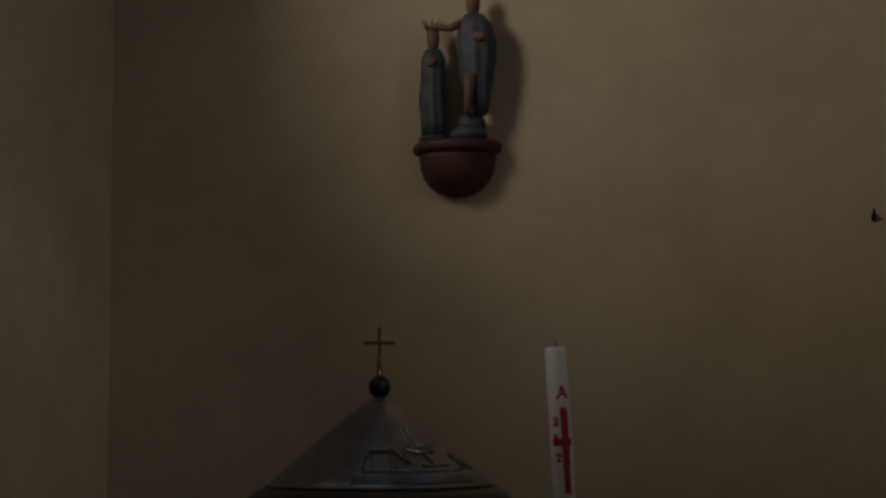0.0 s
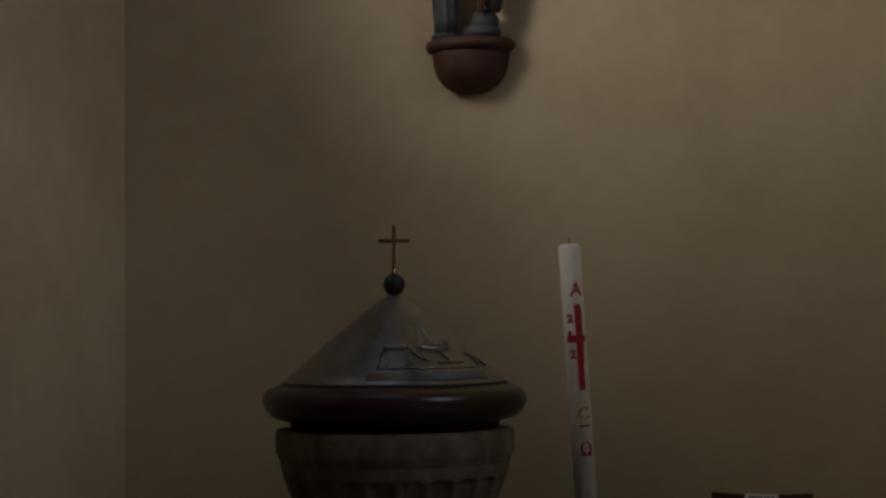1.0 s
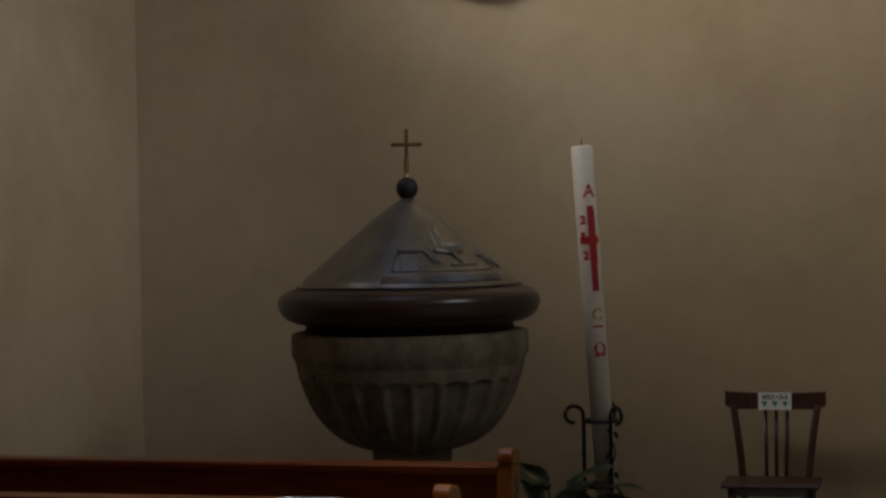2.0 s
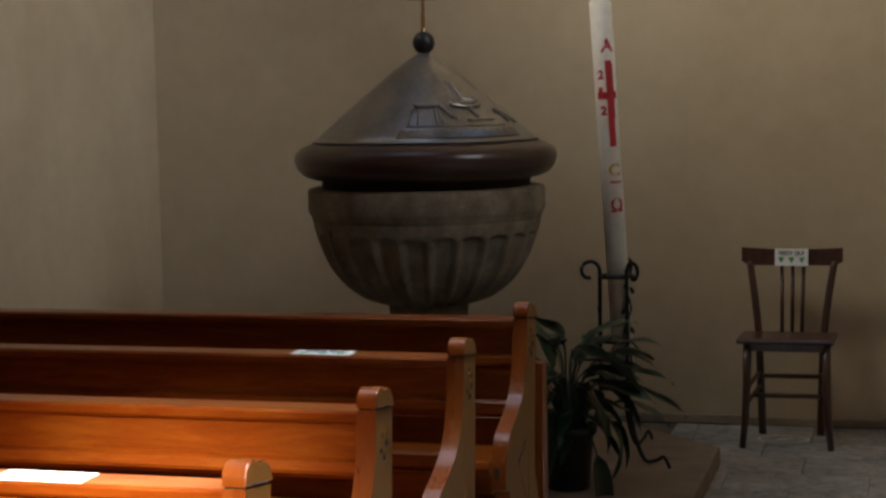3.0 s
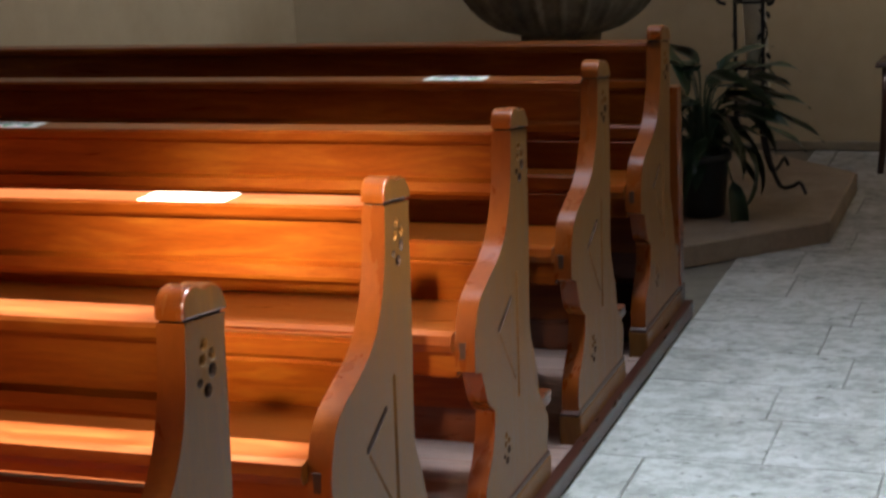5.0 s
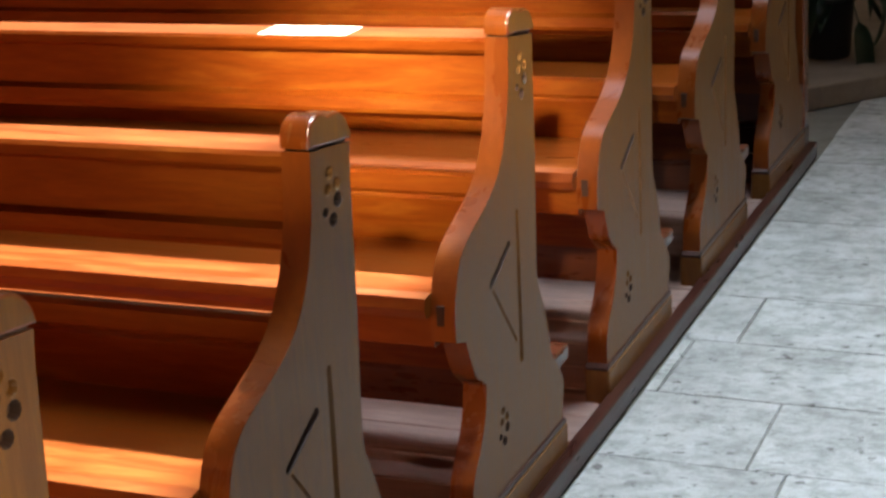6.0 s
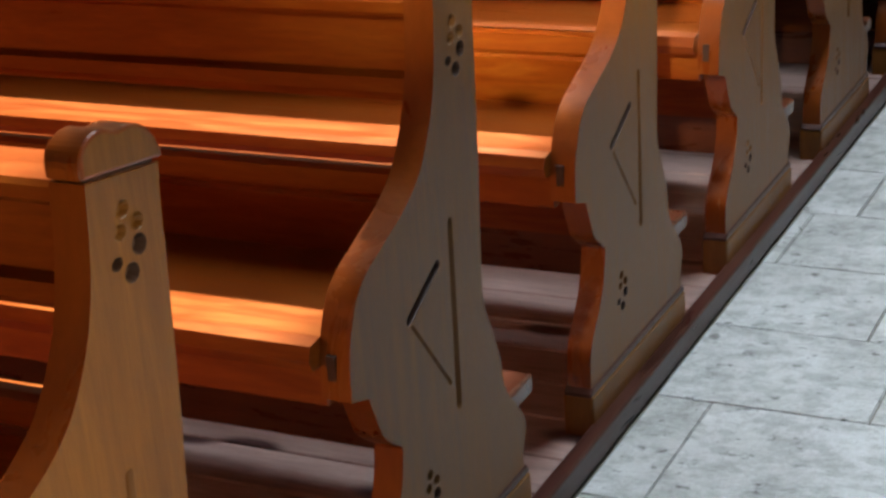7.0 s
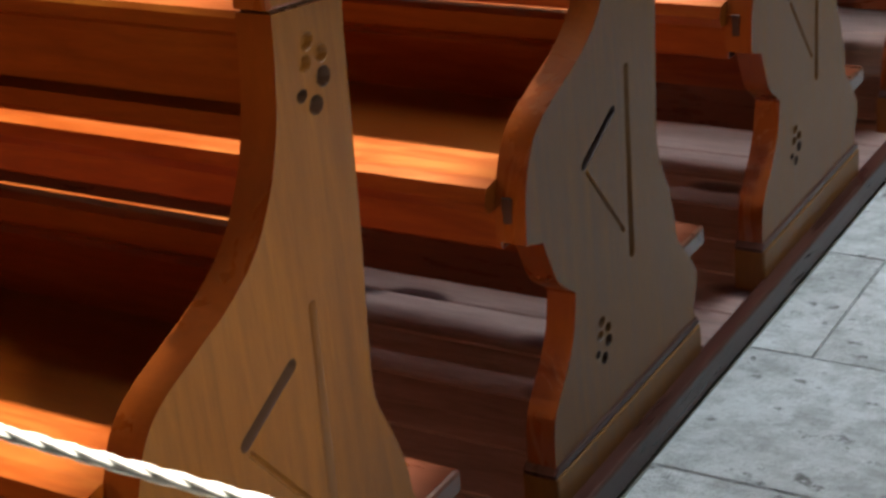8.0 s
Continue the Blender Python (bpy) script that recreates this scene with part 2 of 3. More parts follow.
def lathe(prof, seg=64, bm=None, cap=True, push=None):
    """Turns (radius, z) pairs about z; push(angle, radius, z) may return another radius."""
    b = bmesh.new()
    rings = []
    for r, z in prof:
        ring = []
        for k in range(seg):
            a = 2 * math.pi * k / seg
            rr = push(a, r, z) if push else r
            ring.append(b.verts.new((rr * math.cos(a), rr * math.sin(a), z)))
        rings.append(ring)
    for p, q in zip(rings, rings[1:]):
        for k in range(seg):
            b.faces.new((p[k], p[(k + 1) % seg], q[(k + 1) % seg], q[k]))
    if cap:
        b.faces.new(rings[0][::-1])
        b.faces.new(rings[-1])
    return add(bm, b)


def curve_pts(pts, n=8, closed=False):
    """Catmull-Rom through the points."""
    out, k = [], len(pts)
    for i in range(k if closed else k - 1):
        g = lambda j: Vector(pts[j % k]) if closed else Vector(pts[min(max(j, 0), k - 1)])
        p0, p1, p2, p3 = g(i - 1), g(i), g(i + 1), g(i + 2)
        for s in range(n):
            t = s / n
            out.append(0.5 * (2 * p1 + (p2 - p0) * t + (2 * p0 - 5 * p1 + 4 * p2 - p3) * t * t + (3 * p1 - p0 - 3 * p2 + p3) * t ** 3))
    if not closed:
        out.append(Vector(pts[-1]))
    return out


def tube(pts, radius, seg=8, bm=None, end=None):
    """A round bar along 3D points; end: radius at the far end."""
    b = bmesh.new()
    pts = [Vector(p) for p in pts]
    rings = []
    for i, p in enumerate(pts):
        d = (pts[min(i + 1, len(pts) - 1)] - pts[max(i - 1, 0)]).normalized()
        up = Vector((0, 0, 1)) if abs(d.z) < 0.9 else Vector((1, 0, 0))
        u = d.cross(up).normalized()
        v = d.cross(u)
        r = radius if end is None else radius + (end - radius) * i / (len(pts) - 1)
        rings.append([b.verts.new(p + r * (math.cos(2 * math.pi * k / seg) * u + math.sin(2 * math.pi * k / seg) * v)) for k in range(seg)])
    for p, q in zip(rings, rings[1:]):
        for k in range(seg):
            b.faces.new((p[k], p[(k + 1) % seg], q[(k + 1) % seg], q[k]))
    b.faces.new(rings[0][::-1])
    b.faces.new(rings[-1])
    return add(bm, b)


def ball(c, r, bm=None, scale=(1, 1, 1), seg=20):
    b = bmesh.new()
    bmesh.ops.create_uvsphere(b, u_segments=seg, v_segments=seg // 2 + 2, radius=r)
    for v in b.verts:
        v.co = Vector(c) + Vector((v.co.x * scale[0], v.co.y * scale[1], v.co.z * scale[2]))
    return add(bm, b)


def words(text, size, m, depth=0.0006, heavy=0.0):
    """Lettering in the built-in font as a bmesh, laid by the matrix m."""
    c = bpy.data.curves.new("words", "FONT")
    c.body, c.size, c.extrude, c.align_x, c.align_y, c.offset = text, size, depth, "CENTER", "CENTER", heavy
    ob = bpy.data.objects.new("words", c)
    me = ob.to_mesh()
    b = bmesh.new()
    b.from_mesh(me)
    ob.to_mesh_clear()
    bpy.data.objects.remove(ob)
    bpy.data.curves.remove(c)
    b.transform(m)
    return b


def structure(name, bm, mat, label, smooth=False):
    return tagged(new(name, mesh_of(name, bm, mat, smooth)), label, name.split("_")[0], kind="structure")


# ---- the room ----
WX, EX, NY, SY, TOP = -3.70, 2.60, 8.13, -1.90, 6.2
W_Y0, W_Y1, W_Z0, W_Z1 = 5.30, 6.40, 3.9, 5.5           # west window
floor = structure("floor", box(WX - 0.3, EX + 0.3, SY - 0.3, NY + 0.3, -0.3, -0.006), GROUT, "worn grey travertine tile floor of the aisle")

b = box(WX - 0.35, WX, SY, W_Y0, 0, TOP)
box(WX - 0.35, WX, W_Y1, NY, 0, TOP, bm=b)
box(WX - 0.35, WX, W_Y0, W_Y1, 0, W_Z0, bm=b)
box(WX - 0.35, WX, W_Y0, W_Y1, W_Z1, TOP, bm=b)
structure("wall_west", b, PLASTER, "plain ochre plastered side wall")
structure("wall_north", box(WX - 0.35, EX + 0.35, NY, NY + 0.35, 0, TOP), PLASTER, "plain ochre plastered wall behind the font")
# Wall out of view; both openings are added for the east fill lamps.
b = box(EX, EX + 0.35, SY, 1.0, 0, TOP)
box(EX, EX + 0.35, 1.7, 3.2, 0, TOP, bm=b)
box(EX, EX + 0.35, 1.0, 1.7, 0, 2.15, bm=b)
box(EX, EX + 0.35, 1.0, 1.7, 2.85, TOP, bm=b)
box(EX, EX + 0.35, 4.8, NY, 0, TOP, bm=b)
box(EX, EX + 0.35, 3.2, 4.8, 0, 4.0, bm=b)
box(EX, EX + 0.35, 3.2, 4.8, 5.8, TOP, bm=b)
structure("wall_east", b, PLASTER, "unseen ochre plastered wall with two added lamp openings")
# Wall behind the camera; its opening is added for the pew back lamp.
b = box(WX - 0.35, -0.1, SY - 0.35, SY, 0, TOP)
box(0.5, EX + 0.35, SY - 0.35, SY, 0, TOP, bm=b)
box(-0.1, 0.5, SY - 0.35, SY, 0, 3.1, bm=b)
box(-0.1, 0.5, SY - 0.35, SY, 3.7, TOP, bm=b)
structure("wall_south", b, PLASTER, "unseen ochre plastered wall with an added lamp opening")
L_X0, L_X1, L_Y0, L_Y1 = -3.2, -1.175, 3.85, 6.75           # added roof opening, sized to bound the sun patch
b = box(WX - 0.35, L_X0, SY - 0.35, NY + 0.35, TOP, TOP + 0.2)
box(L_X1, -1.0, SY - 0.35, NY + 0.35, TOP, TOP + 0.2, bm=b)
box(L_X0, L_X1, SY - 0.35, L_Y0, TOP, TOP + 0.2, bm=b)
box(L_X0, L_X1, L_Y1, NY + 0.35, TOP, TOP + 0.2, bm=b)
box(-0.1, EX + 0.35, SY - 0.35, NY + 0.35, TOP, TOP + 0.2, bm=b)
# Second opening, added above the aisle lamp.
box(-1.0, -0.1, SY - 0.35, 2.9, TOP, TOP + 0.2, bm=b)
box(-1.0, -0.1, 4.7, NY + 0.35, TOP, TOP + 0.2, bm=b)
structure("ceiling", b, CEIL, "unseen limewashed ceiling with openings added to shape the light")
rng = random.Random(5)
b = bmesh.new()
x = WX
while x < EX:
    w = rng.uniform(0.35, 0.8)
    box(x, min(x + w - 0.004, EX), NY - rng.uniform(0.012, 0.03), NY + 0.01, 0, rng.uniform(0.03, 0.055), 0.004, b, 1)
    x += w
structure("baseboard", b, SKIRT, "uneven stained mortar foot of the wall")

# octagonal dais under the font
FX, FY, STEP_H = -1.895, 6.74, 0.08
b = bmesh.new()
R8 = 1.10 / math.cos(math.pi / 8)
face = b.faces.new([b.verts.new((-1.875 + R8 * math.cos(math.pi / 8 + k * math.pi / 4), 6.755 + R8 * math.sin(math.pi / 8 + k * math.pi / 4), 0)) for k in range(8)])
ext = bmesh.ops.extrude_face_region(b, geom=[face])
bmesh.ops.translate(b, vec=(0, 0, STEP_H), verts=[e for e in ext["geom"] if isinstance(e, bmesh.types.BMVert)])
bmesh.ops.bevel(b, geom=[e for e in b.edges if min(v.co.z for v in e.verts) > 0.05], offset=0.008, segments=2, profile=0.5, affect="EDGES")
structure("platform", b, STEP, "low octagonal reddish stone step under the font")

# wooden platform of the pews with its edge board
PX = -1.1036                                             # aisle face of the pew ends
deck = structure("pew_platform", box(-3.69, -1.104, -0.35, 5.25, 0.0, 0.012), PLANK, "low worn wooden platform under the pews")
part("edge_board", box(-1.1035, -1.073, -0.35, 5.27, 0.0, 0.05, 0.006, seg=3), WOOD_RAIL, deck, "dark red edge board")


# ---- pews ----
def stroke(p, q, w0, w1, n=5):
    """A slim rounded outline from p to q in (y, z)."""
    p, q = Vector(p), Vector(q)
    d = (q - p).normalized()
    s = Vector((-d.y, d.x))
    out = [p + s * w0 * math.cos(a) - d * w0 * math.sin(a) for a in (math.pi * k / n for k in range(n + 1))]
    out += [q - s * w1 * math.cos(a) + d * w1 * math.sin(a) for a in (math.pi * k / n for k in range(n + 1))]
    return [(v.x, v.y) for v in out]


def oval(cy, cz, ry, rz, turn=0.0, n=10):
    c, s = math.cos(turn), math.sin(turn)
    return [(cy + ry * math.cos(a) * c - rz * math.sin(a) * s, cz + ry * math.cos(a) * s + rz * math.sin(a) * c) for a in (2 * math.pi * k / n for k in range(n))]


def rosette(cy, cz, k=1.0):
    out = []
    # Lower lobes are deeper and so take the painted shade colour.
    for dy, dz, ry, rz, tn, d in ((0.002, 0.031, 0.0105, 0.0090, 0.2, 0.007), (0.0205, 0.0135, 0.0100, 0.0090, -0.3, 0.008), (-0.0050, 0.0115, 0.0095, 0.0085, 0.3, 0.008),
                                  (0.0190, -0.0080, 0.0115, 0.0105, -0.3, 0.011), (-0.0160, -0.0150, 0.0085, 0.0065, 0.1, 0.011), (0.0030, -0.0300, 0.0115, 0.0098, -0.2, 0.011)):
        a = (cy + dy * k, cz + dz * k)
        out.append((oval(*a, ry * k, rz * k, tn), oval(*a, ry * k * 0.6, rz * k * 0.6, tn), d))
    return out


def cut(p, q, w0, w1, depth):
    return stroke(p, q, w0, w1), stroke(p, q, w0 * 0.35, w1 * 0.35), depth


FRONT = [(-0.041, 0.907), (-0.048, 0.850), (-0.058, 0.800), (-0.079, 0.745), (-0.118, 0.690), (-0.168, 0.656), (-0.228, 0.632), (-0.285, 0.609), (-0.317, 0.583), (-0.338, 0.540), (-0.347, 0.500), (-0.350, 0.459)]
LOWER = [(-0.308, 0.445), (-0.294, 0.408), (-0.275, 0.370), (-0.234, 0.338)]
LEG = [(-0.233, 0.333), (-0.240, 0.300), (-0.250, 0.272), (-0.273, 0.236), (-0.308, 0.196), (-0.322, 0.160), (-0.326, 0.112)]
REAR = [(0.142, 0.108), (0.142, 0.135), (0.158, 0.178), (0.140, 0.215), (0.096, 0.268), (0.086, 0.320), (0.068, 0.372), (0.043, 0.435), (0.044, 0.495), (0.050, 0.560), (0.058, 0.640), (0.064, 0.720), (0.073, 0.850), (0.079, 0.891)]


def end_panel(parent, x_out, x_in, sign):
    """Shaped pew end; its outer face carries carved grooves."""
    outer = [tuple(p) for p in curve_pts(FRONT, 5)] + [tuple(p) for p in curve_pts(LOWER, 4)] + [tuple(p) for p in curve_pts(LEG, 5)] + [tuple(p) for p in curve_pts(REAR, 4)]
    holes = [cut((-0.092, 0.546), (-0.183, 0.502), 0.0080, 0.0080, 0.010), cut((-0.044, 0.592), (-0.059, 0.318), 0.0070, 0.0085, 0.008),
             cut((-0.176, 0.488), (-0.080, 0.362), 0.0042, 0.0042, 0.004)] + rosette(0.007, 0.829, 1.12) + rosette(-0.166, 0.228, 0.95)
    b = bmesh.new()
    loops = [outer] + [h[0] for h in holes]
    verts = [[b.verts.new((x_out, y, z)) for y, z in lp] for lp in loops]
    rims = [b.edges.new((lp[k], lp[(k + 1) % len(lp)])) for lp in verts for k in range(len(lp))]
    bmesh.ops.triangle_fill(b, edges=rims, use_beauty=True, use_dissolve=False, normal=(sign, 0, 0))
    back = [b.verts.new((x_in, y, z)) for y, z in outer]
    n = len(outer)
    for k in range(n):
        f = b.faces.new((verts[0][k], verts[0][(k + 1) % n], back[(k + 1) % n], back[k]))
        f.material_index = 1
    b.faces.new(back)
    for lp, (_, bottom, d) in zip(verts[1:], holes):
        low = [b.verts.new((x_out - sign * d, y, z)) for y, z in bottom]
        for k in range(len(lp)):
            # Deep cuts get the shade painted in; shallow ones keep the face wood.
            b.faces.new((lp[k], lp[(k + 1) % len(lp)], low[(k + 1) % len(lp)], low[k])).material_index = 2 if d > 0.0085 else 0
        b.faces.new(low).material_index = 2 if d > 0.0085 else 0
    return part("end_panel", b, [WOOD_Z, WOOD_EDGE, WOOD_SHADE], parent, "carved side panel with cut grooves")


FAR = -3.62                                              # the far end of the pews


def pew():
    p = thing("pew", 0, 0, 0, "varnished orange wooden pew with carved ends", "pew", "pews in a row")
    for xo, xi, s in ((PX, PX - 0.044, 1), (FAR, FAR + 0.044, -1)):
        end_panel(p, xo, xi, s)
        lo, hi = min(xo, xi), max(xo, xi)
        top = [(-0.046, 0.912), (-0.046, 0.930), (-0.038, 0.944), (-0.020, 0.952), (-0.002, 0.952), (0.013, 0.945), (0.026, 0.944), (0.044, 0.943), (0.062, 0.935), (0.076, 0.920), (0.083, 0.903), (0.083, 0.8955)]
        b = prism([tuple(q) for q in curve_pts(top, 3)], lo + 0.001, hi + 0.003, 0.004)
        b.normal_update()
        for f in b.faces:
            f.material_index = 1 if abs(f.normal.x) > 0.95 else 0
        part("cap", b, [WOOD_EDGE, WOOD_Z], p, "rounded post cap")
        part("joint", prism([(-0.037, 0.904), (-0.037, 0.914), (0.074, 0.899), (0.074, 0.889)], lo + 0.004, hi - 0.004), WOOD_SHADE, p, "dark joint under the cap")
        part("plinth", box(lo - 0.006, hi + 0.006, -0.335, 0.152, 0.012, 0.099, 0.004), WOOD_Z, p, "plain foot board")
        part("moulding", prism([(-0.335, 0.099), (-0.335, 0.105), (-0.326, 0.113), (0.145, 0.113), (0.152, 0.105), (0.152, 0.099)], lo - 0.004, hi + 0.004, 0.003), WOOD_RAIL, p, "dark polished foot moulding")
        # Solid dark block in place of the shaded slot recess.
        part("slot", box(lo + 0.011 if s > 0 else hi - 0.024, lo + 0.024 if s > 0 else hi - 0.011, -0.3485, -0.335, 0.482, 0.520), WOOD_SHADE, p, "dark block painted as the shaded tenon slot")
    a, e = FAR + 0.044, PX - 0.044
    part("top_rail", prism([(-0.022, 0.874), (-0.026, 0.880), (-0.027, 0.895), (-0.022, 0.901), (0.058, 0.901), (0.066, 0.895), (0.064, 0.874)], a, e, 0.0), WOOD_X, p)
    part("back_panel", box(a, e, -0.006, 0.018, 0.792, 0.874), WOOD_X, p)
    part("panel_rail", prism([(-0.018, 0.758), (-0.021, 0.766), (-0.019, 0.786), (-0.006, 0.794), (0.018, 0.794), (0.018, 0.758)], a, e), WOOD_X, p)
    # Unseen board added behind the gap to keep sun off the seat.
    part("ledge_board", box(a, e, 0.030, 0.052, 0.738, 0.872), WOOD_X, p)
    part("stile", box(e - 0.012, e, -0.017, 0.0, 0.790, 0.876, 0.002), WOOD_X, p)
    part("lower_back", prism([(-0.010, 0.510), (-0.022, 0.600), (-0.016, 0.606), (-0.022, 0.614), (-0.022, 0.645), (-0.015, 0.652), (0.004, 0.652), (0.006, 0.510)], a, e), WOOD_X, p)
    part("seat", prism([(-0.364, 0.503), (-0.372, 0.520), (-0.364, 0.538), (-0.340, 0.541), (0.010, 0.512), (0.010, 0.482), (-0.335, 0.503)], a, e), WOOD_X, p)
    part("apron", box(a, e, -0.335, -0.310, 0.440, 0.503, 0.003), WOOD_X, p)
    part("kneeler", box(a, PX - 0.001, 0.084, 0.198, 0.216, 0.249, 0.006), WOOD_KNEEL, p, "narrow dark red kneeling board")
    part("stretcher", box(a, e, 0.056, 0.083, 0.150, 0.285, 0.003), WOOD_KNEEL, p)
    # Board hidden by the apron, added to block sun from the planks below.
    part("lower_board", box(a, e, 0.0105, 0.042, 0.250, 0.545), WOOD_X, p)
    return p


PITCH, Y_FIRST = 0.753, 5.049
first = pew()
first.matrix_basis = pose(0, Y_FIRST, 0)
for i in range(1, 7):
    copy_thing(first, pose(0, Y_FIRST - PITCH * i, 0))

# closing board behind the last pew
s = thing("pew_screen", 0, 5.232, 0, "red brown wooden closing board behind the last pew", "screen")
part("post", box(PX - 0.05, PX + 0.004, -0.03, 0.03, 0.012, 0.742, 0.004), WOOD_EDGE, s)
part("board", box(FAR, PX - 0.05, -0.015, 0.015, 0.10, 0.72, 0.003), WOOD_X, s)
part("foot", box(FAR, PX + 0.006, -0.035, 0.03, 0.012, 0.11, 0.004), WOOD_RAIL, s, "dark foot board")


def seat_sign(x, y, z, rx, rz, w, h):
    """White card with green triangles and two words."""
    t = thing("seat_sign", x, y, z, "small white paper sign with green triangles", "sign", "seat signs")
    t.matrix_basis = pose(x, y, z, rx, 0, rz)
    part("card", box(-w / 2, w / 2, -h / 2, h / 2, 0, 0.0012), PAPER, t)
    part("lettering", words("SIEDI QUI", h * 0.34, Matrix.Translation((0, h * 0.23, 0.0016)), 0.0003, 0.0008), INK, t, "black words")
    for k in (-1, 0, 1):
        b = bmesh.new()
        c = k * w * 0.31
        vs = [b.verts.new((c + u * w * 0.10, v * h, 0.0016)) for u, v in ((-1, 0.0), (1, 0.0), (0, -0.36))]
        lo = [b.verts.new((v.co.x, v.co.y, 0.0012)) for v in vs]
        b.faces.new(vs)
        for q in range(3):
            b.faces.new((vs[q], vs[(q + 1) % 3], lo[(q + 1) % 3], lo[q]))
        part("triangle", b, GREEN, t)
    return t


seat_sign(-1.517, Y_FIRST - 3 * PITCH + 0.016, 0.9012, 0, 0, 0.18, 0.075)
seat_sign(-2.397, Y_FIRST - 2 * PITCH + 0.016, 0.9012, 0, 0, 0.18, 0.075)
seat_sign(-1.503, Y_FIRST - PITCH + 0.016, 0.9012, 0, 0, 0.165, 0.075)


# ---- baptismal font ----
def font():
    f = thing("baptismal_font", FX, FY, STEP_H, "grey brown carved stone baptismal font with a dark domed cover", "font", rz=-73.5)
    f.matrix_basis = f.matrix_basis @ Matrix.Diagonal((0.923, 0.923, 0.957, 1))
    z0 = STEP_H

    def at(prof):
        return [(r, z - z0) for r, z in prof]
    part("pedestal", lathe(at([(0.30, z0), (0.30, 0.16), (0.27, 0.20), (0.20, 0.25), (0.172, 0.33), (0.165, 0.60), (0.172, 0.72), (0.178, 0.77)]), 48), STONE, f, "dark round stone stem", True)
    seg, panels = 240, 24
    rows = [(0.137, 0.757), (0.175, 0.760), (0.23, 0.772), (0.285, 0.792), (0.33, 0.820), (0.37, 0.852), (0.405, 0.892), (0.434, 0.935), (0.456, 0.980), (0.472, 1.020), (0.480, 1.045), (0.485, 1.060), (0.489, 1.075), (0.493, 1.090), (0.497, 1.110), (0.498, 1.124)]
    fine = [tuple(v) for v in curve_pts(rows, 4)]

    def flutes(a, r, z):
        u = (a / (2 * math.pi) * panels) % 1.0 - 0.5
        h = 0.41
        if abs(u) >= h:
            return r
        top = 1.075 - 0.030 * (1 - math.sqrt(1 - (u / h) ** 2))
        if z + z0 > top or z + z0 < 0.775:
            return r
        edge = min(1.0, (h - abs(u)) / 0.07, (top - z - z0) / 0.008)
        return r - 0.021 * edge
    part("bowl", lathe(at(fine), seg, push=flutes), STONE, f, "fluted stone bowl", True)
    part("rim", lathe(at([(0.490, 1.120), (0.500, 1.124), (0.503, 1.140), (0.512, 1.152), (0.518, 1.165), (0.518, 1.245), (0.512, 1.256), (0.470, 1.258)]), 96), STONE, f, "plain stone rim", True)
    b = bmesh.new()
    ball((0, 0, 0), 0.016, b, (0.5, 1, 1.2))
    b.transform(pose(0.488 * math.cos(-1.0), 0.488 * math.sin(-1.0), 1.088 - z0, 0, 0, -57))
    part("plug", b, POT, f, "small dark hole plug", True)
    lid = part("cover", lathe(at([(0.455, 1.256), (0.455, 1.290), (0.500, 1.298), (0.535, 1.312), (0.562, 1.340), (0.574, 1.375), (0.570, 1.402), (0.552, 1.422), (0.520, 1.436), (0.488, 1.446)]), 96), COPPER, f, "brown rounded cover edge", True)
    cone = [(0.486, 1.443), (0.484, 1.452), (0.446, 1.487), (0.356, 1.564), (0.256, 1.645), (0.152, 1.727), (0.078, 1.782), (0.035, 1.806), (0.028, 1.815)]
    part("cone", lathe(at(cone), 96), BRONZE, lid, "dark patinated metal cone", True)
    part("groove", lathe(at([(0.488, 1.444), (0.494, 1.447), (0.490, 1.452), (0.484, 1.452)]), 96, cap=False), IRON, lid, smooth=True)

    def on_cone(a, z):
        for (r0, z1), (r1, z2) in zip(cone, cone[1:]):
            if z1 <= z <= z2:
                r = r0 + (r1 - r0) * (z - z1) / (z2 - z1)
                return Vector(((r + 0.004) * math.cos(a), (r + 0.004) * math.sin(a), z - z0))
        return Vector((0, 0, z - z0))
    # plain raised bars and waves, worn bright
    bars = [([(-0.16, 1.595), (0.16, 1.598)], 0.013), ([(-0.15, 1.59), (-0.19, 1.565), (-0.18, 1.525)], 0.006), ([(-0.10, 1.585), (-0.09, 1.525)], 0.006), ([(0.11, 1.585), (0.11, 1.525)], 0.006),
            ([(0.15, 1.585), (0.17, 1.530)], 0.006), ([(0.16, 1.605), (0.24, 1.575), (0.31, 1.548)], 0.009), ([(0.35, 1.545), (0.30, 1.58), (0.26, 1.61)], 0.005),
            ([(0.32, 1.60), (0.52, 1.588), (0.74, 1.592), (0.84, 1.612)], 0.014), ([(0.45, 1.69), (0.42, 1.66), (0.40, 1.61)], 0.007), ([(0.56, 1.685), (0.54, 1.65), (0.56, 1.61)], 0.007),
            ([(0.58, 1.58), (0.62, 1.545)], 0.012), ([(0.46, 1.538), (0.82, 1.538)], 0.007), ([(0.98, 1.575), (1.06, 1.565), (1.16, 1.545), (1.22, 1.52)], 0.010), ([(1.06, 1.56), (1.05, 1.525)], 0.006),
            ([(-0.20, 1.516), (0.20, 1.516), (0.60, 1.516), (1.00, 1.516)], 0.003)]
    bars += [([(0.42 + 0.06 * k, 1.605), (0.43 + 0.06 * k, 1.628)], 0.005) for k in range(7)]
    for path, thick in bars:
        pts = []
        for (a0, q0), (a1, q1) in zip(path, path[1:]):
            pts += [on_cone(a0 + (a1 - a0) * s / 6, q0 + (q1 - q0) * s / 6) for s in range(6)]
        pts.append(on_cone(*path[-1]))
